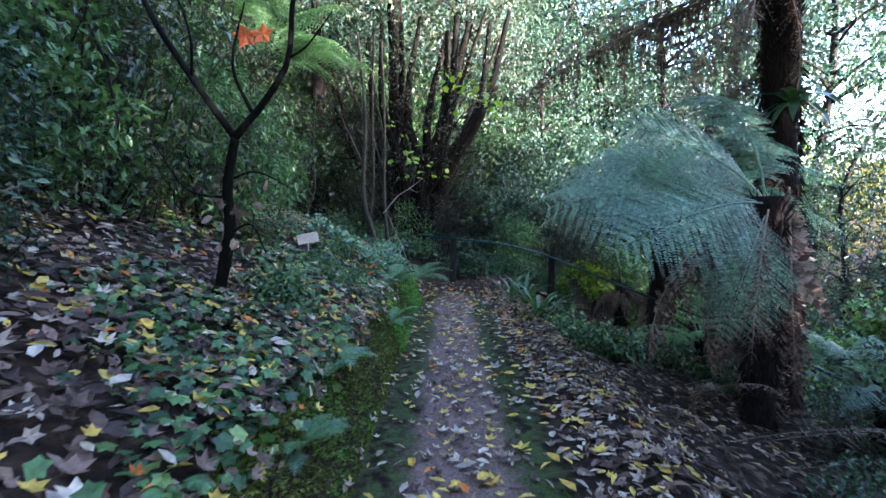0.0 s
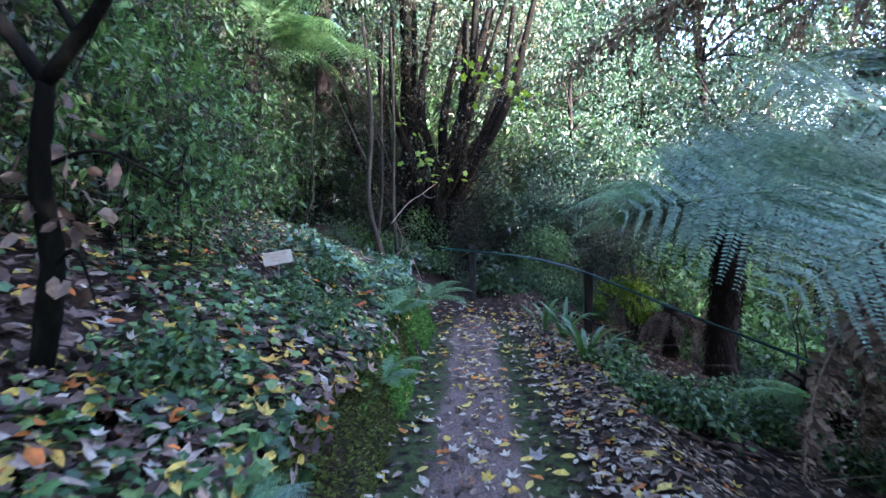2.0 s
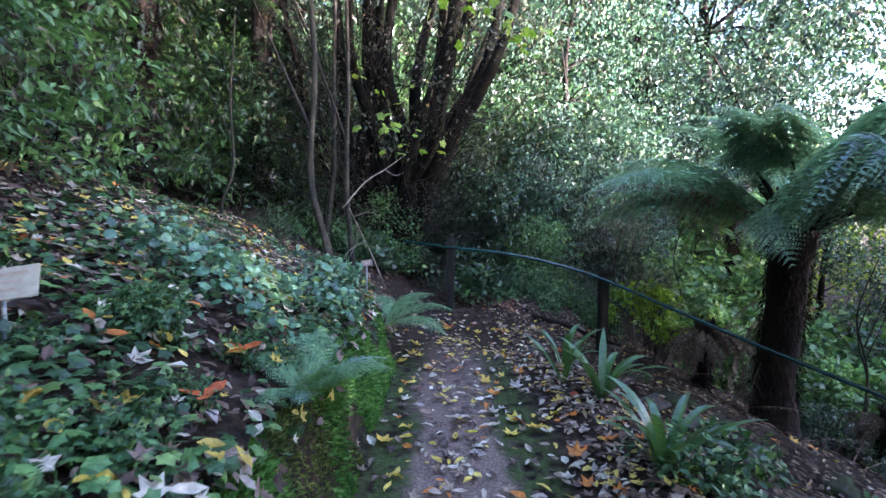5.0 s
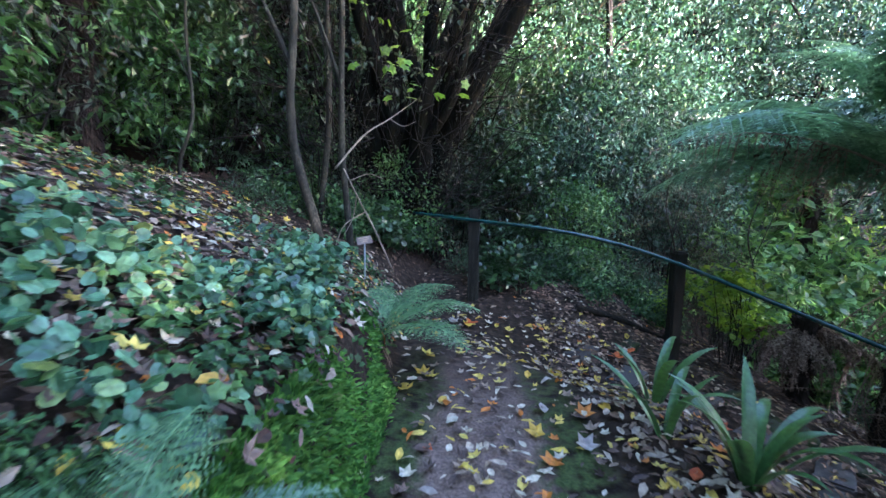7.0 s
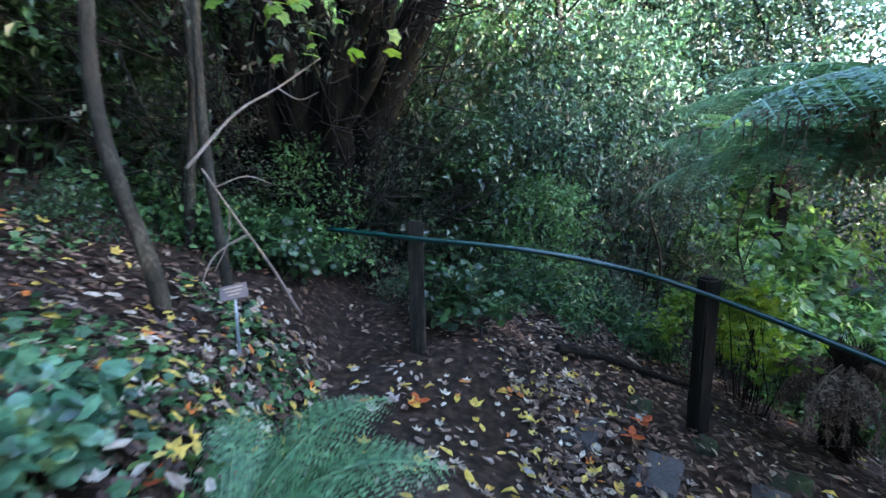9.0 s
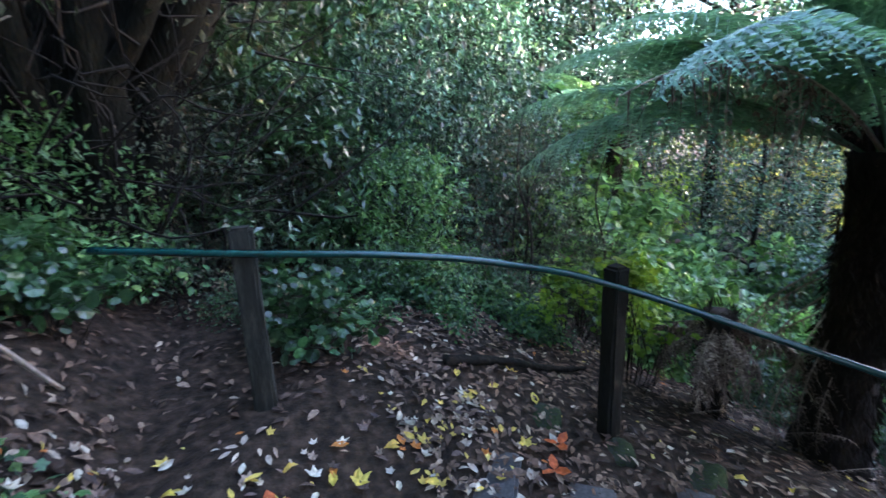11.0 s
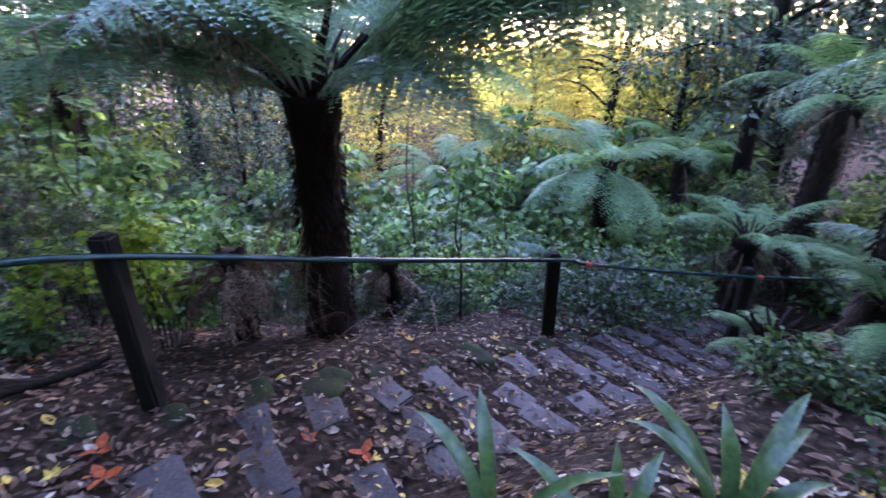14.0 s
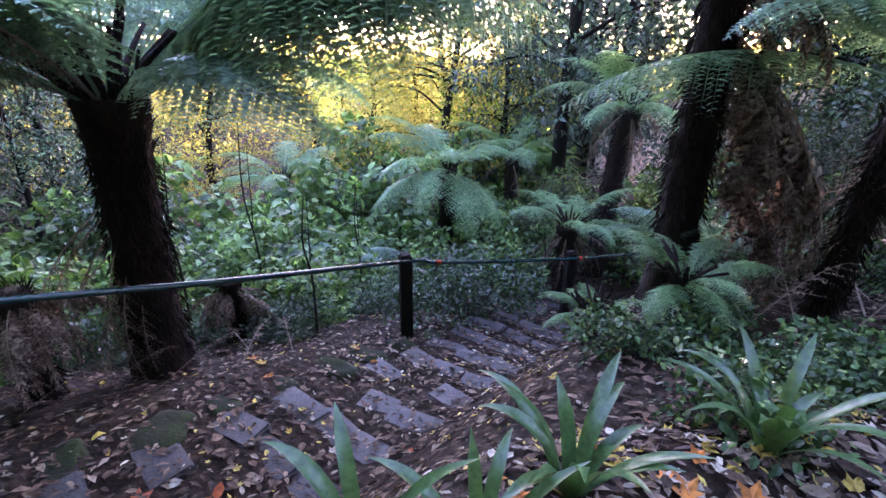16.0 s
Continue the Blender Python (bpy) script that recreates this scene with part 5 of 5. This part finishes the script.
# dry branch lying up against the bank
woody("dry_branch", "bleached dry branch with forked twigs", "branch", [
    ([(-0.75, 10.05, hz(-0.75, 10.05)), (-0.9, 9.75, 0.75), (-1.02, 9.5, 1.1), (-1.14, 9.28, 1.45)], 0.012, 0.006),
    ([(-1.22, 9.25, 1.45), (-0.95, 9.4, 1.8), (-0.7, 9.5, 1.98), (-0.42, 9.6, 2.2)], 0.011, 0.004),
    ([(-0.98, 9.58, 1.0), (-1.2, 9.5, 0.85), (-1.3, 9.45, 0.6)], 0.008, 0.004),
    ([(-1.05, 9.45, 1.18), (-1.1, 9.5, 0.95), (-1.2, 9.5, 0.75)], 0.006, 0.003),
    ([(-1.1, 9.35, 1.33), (-0.9, 9.35, 1.4), (-0.75, 9.4, 1.35)], 0.006, 0.003),
    ([(-0.7, 9.5, 1.98), (-0.55, 9.45, 1.9), (-0.42, 9.45, 1.95)], 0.005, 0.002)], TWIG, 80)
# rotting log behind the rail
lg = [(1.45, 9.95, hz(1.45, 9.95) + 0.05), (1.9, 9.9, hz(1.9, 9.9) + 0.06), (2.4, 9.85, hz(2.4, 9.85) + 0.06), (2.8, 9.95, hz(2.8, 9.95) + 0.05)]
o = new("fallen_log", mesh_of("fallen_log", *tube(lg, 0.038, 0.018, 10, 26, 0.24, 4), BARK, True))
tagged(o, "short rotting log lying on the leaf litter", "log")

for i, (x, y, az, k) in enumerate(((2.3, 2.6, 200, 0.7), (1.9, 3.2, 150, 0.65), (2.4, 4.4, 170, 0.7), (3.4, 3.2, 40, 0.7), (1.7, 2.2, 120, 0.6), (4.0, 8.0, 250, 0.5), (3.6, 8.5, 200, 0.5), (4.7, 8.1, 300, 0.5), (3.8, 9.0, 160, 0.5), (3.3, 9.3, 200, 0.5), (2.1, 1.4, 220, 0.7), (4.3, 7.6, 280, 0.45), (2.5, 3.1, 230, 0.85), (2.2, 3.7, 190, 0.7), (2.8, 2.6, 250, 0.9), (2.0, 2.8, 215, 0.75), (2.6, 2.1, 170, 0.8), (2.9, 3.7, 205, 0.9), (2.3, 4.0, 240, 0.7), (2.7, 1.7, 140, 0.8))):
    o = new("fallen_frond", FR_DEAD[0])
    nv = Vector(slope_normal(np.array([x]), np.array([y]))[0])
    o.matrix_basis = Matrix.Translation((x, y, hz(x, y) + 0.03)) @ nv.to_track_quat("Z", "Y").to_matrix().to_4x4() @ pose(0, 0, 0, 0, -35, az) @ Matrix.Scale(k, 4) @ Matrix.Diagonal((1, 1, 0.3, 1))
    tagged(o, "withered brown fern frond lying on the ground", "dead frond", "fallen fronds")

# lime saplings, broad plants, herbs
put(S_LIME, 3.2, 9.85, 1.1, 20)
put(S_LIME, 3.5, 10.15, 1.1, 80)
put(S_LIME, 2.9, 10.4, 0.8, 160)
put(S_BROAD, 0.72, 10.3, 0.95, 0)
put(S_BROAD, 0.45, 10.7, 0.9, 70)
put(S_BROAD, -0.9, 10.6, 1.0, 140)
for i in range(34):
    y = 8.3 - 7.3 * g0.uniform(0, 1) ** 1.7
    x = -0.75 - abs(g0.normal()) * 0.75
    if y > 2.0 and not (5.2 < y < 8.3 and x > -2.0) and not (3.6 < y < 5.0 and -1.9 < x < -0.85):
        put(S_NETTLE, x, y, g0.uniform(0.4, 0.7), g0.uniform(0, 360), -0.05)
for i in range(7):
    put(S_NETTLE, g0.uniform(-1.3, -0.6), g0.uniform(3.6, 5.6), g0.uniform(0.3, 0.45), g0.uniform(0, 360), -0.03)
for i in range(12):
    put(S_NETTLE, g0.uniform(-2.2, 0.0), g0.uniform(10.3, 11.6), g0.uniform(0.7, 1.2), g0.uniform(0, 360), -0.05)
for i in range(13):
    put(S_NETTLE, g0.uniform(0.9, 3.0), g0.uniform(10.45, 11.4), g0.uniform(0.55, 0.85), g0.uniform(0, 360), -0.05)
for i in range(8):
    put(S_LOW, g0.uniform(0.8, 3.4), g0.uniform(10.9, 11.8), g0.uniform(0.5, 0.8), g0.uniform(0, 360), -0.05)
for i in range(12):
    put(S_NETTLE, g0.uniform(1.2, 3.0), g0.uniform(4.2, 5.4), g0.uniform(0.5, 0.8), g0.uniform(0, 360), -0.05)
for i in range(20):
    put(S_LOW, g0.uniform(4.8, 8.5), g0.uniform(7.0, 11.5), g0.uniform(0.5, 0.9), g0.uniform(0, 360), -0.1)

drop_protos(S_BLUE, T_BL, S_GLOSS, S_HOL, S_MID, S_DRY, S_LOW, S_LIME, S_BROAD, S_NETTLE, T_A, T_B, T_G, T_L, T_T)

# ---- ground cover and litter ----
def on_ground(x, y, lift=0.0):
    return np.stack([x, y, height(x, y) + lift], 1)


def ivy_cover():
    g = np.random.default_rng(12)
    n = 19000
    x = -0.42 - np.abs(g.gamma(1.4, 0.9, n))
    y = g.uniform(-0.8, 9.5, n)
    patch = np.sin(2.3 * x + 0.9 * y + 1) + np.sin(3.1 * y - 1.7 * x) + 0.8 * np.sin(5.3 * x + 4.1 * y)
    keep = patch + g.normal(size=n) * 0.5 > 0.0
    x, y = x[keep], y[keep]
    x = np.concatenate([x, -0.42 - g.uniform(0, 0.2, 260)])
    y = np.concatenate([y, 7.8 - 6.5 * g.uniform(0, 1, 260) ** 1.6])
    n = len(x)
    nr = slope_normal(x, y) + g.normal(size=(n, 3)) * 0.4
    a = g.uniform(0, 2 * math.pi, n)
    ax = np.stack([np.cos(a), np.sin(a), g.uniform(-0.5, 0.3, n)], 1)
    v, f = place(IVYLEAF, on_ground(x, y, 0) + np.array([0, 0, 1]) * g.uniform(0.03, 0.14, n)[:, None], ax, nr, g.uniform(0.03, 0.068, n))
    o = new("ivy", mesh_of("ivy", v, f, IVY))
    tagged(o, "patchy carpet of dark green ivy leaves on the bank", "ivy", kind="stuff")


def moss_face():
    g = np.random.default_rng(13)
    for y0, y1, n, mat, smax, cut, label in ((-0.8, 5.6, 34000, MOSS_OLIVE, 0.036, -1.6, "thin olive moss over the steep earthen path edge"), (-0.8, 4.6, 9000, MOSS, 0.045, 0.7, "tufts of fresh green moss on the path edge"), (4.2, 7.5, 19000, MOSS, 0.062, -0.35, "thick fresh green moss clothing the end of the path edge")):
        y = g.uniform(y0, y1, n)
        d = g.uniform(-0.02, 0.22, n)
        patch = np.sin(3.1 * y + 14 * d) + 0.7 * np.sin(7.3 * y - 9 * d + 1) + g.normal(size=n) * 0.25
        y, d = y[patch > cut], d[patch > cut]
        n = len(y)
        x = -0.33 - d
        p = on_ground(x, y, 0.0)
        nr = slope_normal(x, y, 0.03)
        ax = nr * 0.8 + g.normal(size=(n, 3)) * 0.5 + np.array([0.1, 0, -0.1])
        v, f = place(quad_blade(0.4, 0.05), p, ax, np.cross(ax, g.normal(size=(n, 3))), g.uniform(0.014, smax, n))
        tagged(new("moss", mesh_of("moss", v, f, mat)), label, "moss", kind="stuff")


def ivy_mound():
    """Round-leaved creeper heaped thickly over the end of the bank."""
    g = np.random.default_rng(21)
    n = 6200
    y = 5.5 + 2.0 * g.uniform(0, 1, n) ** 0.9
    x = -0.5 - g.gamma(1.6, 0.32, n)
    patch = np.sin(2.7 * x + 2.1 * y) + np.sin(4.3 * y - 3.1 * x + 2)
    keep = (patch + g.normal(size=n) * 0.6 > -0.35) & ~((y > 6.7) & (x > -0.66)) & (x > -1.7)
    x, y = x[keep], y[keep]
    n = len(x)
    top = 0.1 + 0.1 * (np.sin(2.7 * x + 2.1 * y) + 1)
    nr = slope_normal(x, y) + g.normal(size=(n, 3)) * 0.75
    a = g.uniform(0, 2 * math.pi, n)
    ax = np.stack([np.cos(a), np.sin(a), g.uniform(-0.7, 0.4, n)], 1)
    v, f = place(ROUND, on_ground(x, y, 0) + np.array([0, 0, 1]) * (0.03 + top * g.uniform(0, 1, n) ** 0.6)[:, None], ax, nr, g.uniform(0.026, 0.066, n))
    tagged(new("creeper", mesh_of("creeper", v, f, CREEPER)), "thick round-leaved blue-green creeper heaped on the bank", "creeper", kind="stuff")


def litter(name, label, n, xr, yr, mat, seed, smin, smax, dens=None, tmpls=(BLADE, OVAL, OVAL, MAPLE), lift=0.0):
    g = np.random.default_rng(seed)
    blocks = []
    for tm in tmpls:
        k = n // len(tmpls)
        x, y = g.uniform(*xr, k), g.uniform(*yr, k)
        if dens is not None:
            keep = g.uniform(0, 1, k) < dens(x, y)
            x, y = x[keep], y[keep]
        k = len(x)
        a = g.uniform(0, 2 * math.pi, k)
        nr = slope_normal(x, y) + g.normal(size=(k, 3)) * 0.22
        sl = slope_normal(x, y)
        ax = np.stack([np.cos(a), np.sin(a), np.zeros(k)], 1)
        ax -= sl * (ax * sl).sum(1)[:, None]
        blocks.append(place(tm, on_ground(x, y, 0.016) + sl * (lift + g.uniform(0.0, 0.02 + lift, k))[:, None], ax, nr, g.uniform(smin, smax, k), g.uniform(0.6, 1.0, k)))
    v, f = join(*blocks)
    o = new(name, mesh_of(name, v, f, mat))
    tagged(o, label, "leaf litter", kind="stuff")


def path_density(x, y):
    c = np.exp(-((x - 0.22) / 0.15) ** 2)
    e = sm(0.45, 0.75, np.abs(x - 0.2))
    return np.clip(0.14 + 0.34 * c + 0.55 * e, 0, 1) * (1 - 0.35 * sm(6.5, 8.0, y))


ivy_cover()
moss_face()
ivy_mound()
litter("leaf_litter", "brown leaf mould over the bank", 7000, (-4.0, -0.5), (-1.0, 10.0), LITTER_DARK, 19, 0.05, 0.1, tmpls=(KITE, WIDE))
litter("leaf_litter", "pale, yellow and brown fallen leaves strewn along the path", 12500, (-0.36, 1.6), (0.3, 9.6), LITTER, 14, 0.034, 0.094, path_density)
litter("leaf_litter", "pale, yellow and brown fallen leaves on the bank", 17000, (-3.0, -0.46), (-0.5, 9.6), LITTER_BANK, 15, 0.035, 0.098, lambda x, y: np.clip(0.6 + 0.4 * np.sin(1.9 * x - 1.2 * y), 0.2, 1), lift=0.035)
litter("leaf_litter", "dull brown leaf litter over the slope and steps", 16000, (0.9, 6.4), (1.0, 10.8), LITTER_DARK, 16, 0.04, 0.1, tmpls=(KITE, WIDE), lift=0.008)
litter("leaf_litter", "scattered pale leaves over the slope and steps", 3000, (0.7, 5.8), (2.5, 10.6), LITTER, 17, 0.03, 0.075, lambda x, y: np.clip(0.55 + 0.5 * np.sin(3.1 * x + 1.7 * y) * np.sin(2.3 * y - x), 0.08, 1), lift=0.012)
litter("leaf_litter", "brown leaves under the trees", 2600, (-2.0, 4.0), (9.6, 13.5), LITTER_DARK, 18, 0.05, 0.1, tmpls=(KITE, WIDE))

# ---- stone steps ----
steps = thing("stone_steps", "rough bluestone block steps leading down into the hollow", "steps", pose(0, 0, 0), kind="structure")
SX, SY, NX, NY = 0.66, -0.75, 0.75, 0.66


def stone_mesh(seed, l, w, h):
    g = np.random.default_rng(seed)
    bm = bmesh.new()
    bmesh.ops.create_cube(bm, size=1)
    bmesh.ops.scale(bm, vec=(l, w, h), verts=bm.verts)
    for v in bm.verts:
        v.co += Vector((g.uniform(-0.02, 0.02), g.uniform(-0.02, 0.02), g.uniform(-0.012, 0.012)))
    bmesh.ops.bevel(bm, geom=bm.edges[:], offset=0.016, segments=2, affect="EDGES")
    me = bpy.data.meshes.new("stone")
    bm.to_mesh(me); bm.free()
    return me


STONES = []
for i in range(6):
    me = stone_mesh(i, 0.34 + 0.05 * (i % 3), 0.22 + 0.02 * (i % 2), 0.16)
    me.materials.append(STONE)
    STONES.append(me)
MOSSY = []
for i in range(4):
    g = np.random.default_rng(70 + i)
    bm = bmesh.new()
    bmesh.ops.create_icosphere(bm, subdivisions=3, radius=1)
    for v in bm.verts:
        k = 1 + 0.4 * noise.noise(v.co * 1.3 + Vector((i * 7, 0, 0))) + 0.06 * noise.noise(v.co * 5 + Vector((i * 3, 0, 0)))
        v.co = Vector((v.co.x * 0.2 * k, v.co.y * 0.14 * k, max(-0.06, min(0.055, v.co.z * 0.09)) * k))
    me = bpy.data.meshes.new("mossy_rock")
    bm.to_mesh(me); bm.free()
    me.materials.append(STONE_MOSS)
    me.polygons.foreach_set("use_smooth", [True] * len(me.polygons))
    MOSSY.append(me)
gs = np.random.default_rng(77)
for r in range(17):
    s = -0.5 + r * 0.47
    for c in range(3):
        if (r < 2 and c == 0) or gs.uniform() < 0.2:
            continue
        n = -0.42 - c * 0.37 + gs.uniform(-0.03, 0.03)
        x, y = 2.2 + SX * s + NX * n, 9.09 + SY * s + NY * n
        part("stone", STONES[int(gs.integers(6))], steps, m=pose(x, y, hz(x, y) - 0.056 + gs.uniform(-0.012, 0.012), gs.uniform(-3, 3), gs.uniform(-3, 3), math.degrees(math.atan2(NY, NX)) + gs.uniform(-11, 11)))
    n = -0.12 + gs.uniform(-0.05, 0.05)
    x, y = 2.2 + SX * (s + 0.1) + NX * n, 9.09 + SY * (s + 0.1) + NY * n
    o = new("mossy_rock", MOSSY[r % 4])
    o.matrix_basis = pose(x, y, hz(x, y) - 0.02, gs.uniform(-12, 12), gs.uniform(-12, 12), gs.uniform(0, 360)) @ Matrix.Scale(gs.uniform(0.7, 1.2), 4)
    tagged(o, "moss-covered rounded rock edging the steps", "rock", "edging rocks")

# ---- single bright leaves on the ground ----
LEAFM = []
for i, (tm, s) in enumerate(((MAPLE, 0.11), (OVAL, 0.1), (OVAL, 0.085), (BLADE, 0.09))):
    v = tm[0].copy() * s
    v[:, 2] *= 1.0 + 0.5 * i
    LEAFM.append(mesh_of("leaf", v, tm[1], FALLEN))
gl = np.random.default_rng(88)
for i in range(298):
    if i < 150:
        x, y = gl.uniform(-0.3, 1.2), gl.uniform(0.6, 9.4)
    elif i < 240:
        x, y = gl.uniform(-2.2, -0.5), gl.uniform(0.3, 7.5)
    else:
        x, y = gl.uniform(0.3, 4.2), gl.uniform(6.0, 10.2)
    nv = slope_normal(np.array([x]), np.array([y]))[0]
    q = Vector(nv).to_track_quat("Z", "Y").to_matrix().to_4x4()
    o = new("leaf", LEAFM[int(gl.integers(4))])
    o.parent = GROUND
    o.matrix_basis = Matrix.Translation((x, y, hz(x, y) + 0.025 + (0.05 if x < -0.5 else 0))) @ q @ pose(0, 0, 0, gl.uniform(-14, 14), gl.uniform(-14, 14), gl.uniform(0, 360))

ORANGE = mesh_of("leaf", OVAL[0] * 0.1, OVAL[1], RED)
for i, (x, y) in enumerate(((1.75, 9.04), (1.58, 8.87), (0.17, 9.04), (-0.79, 5.2), (-0.73, 4.77), (2.16, 7.77), (-1.77, 5.33))):
    for turn in (20, 150, 260):
        o = new("leaf", ORANGE)
        o.parent = GROUND
        o.matrix_basis = pose(x, y, hz(x, y) + 0.045 + (0.05 if x < -0.5 else 0), 10, -12, turn + 40 * i)
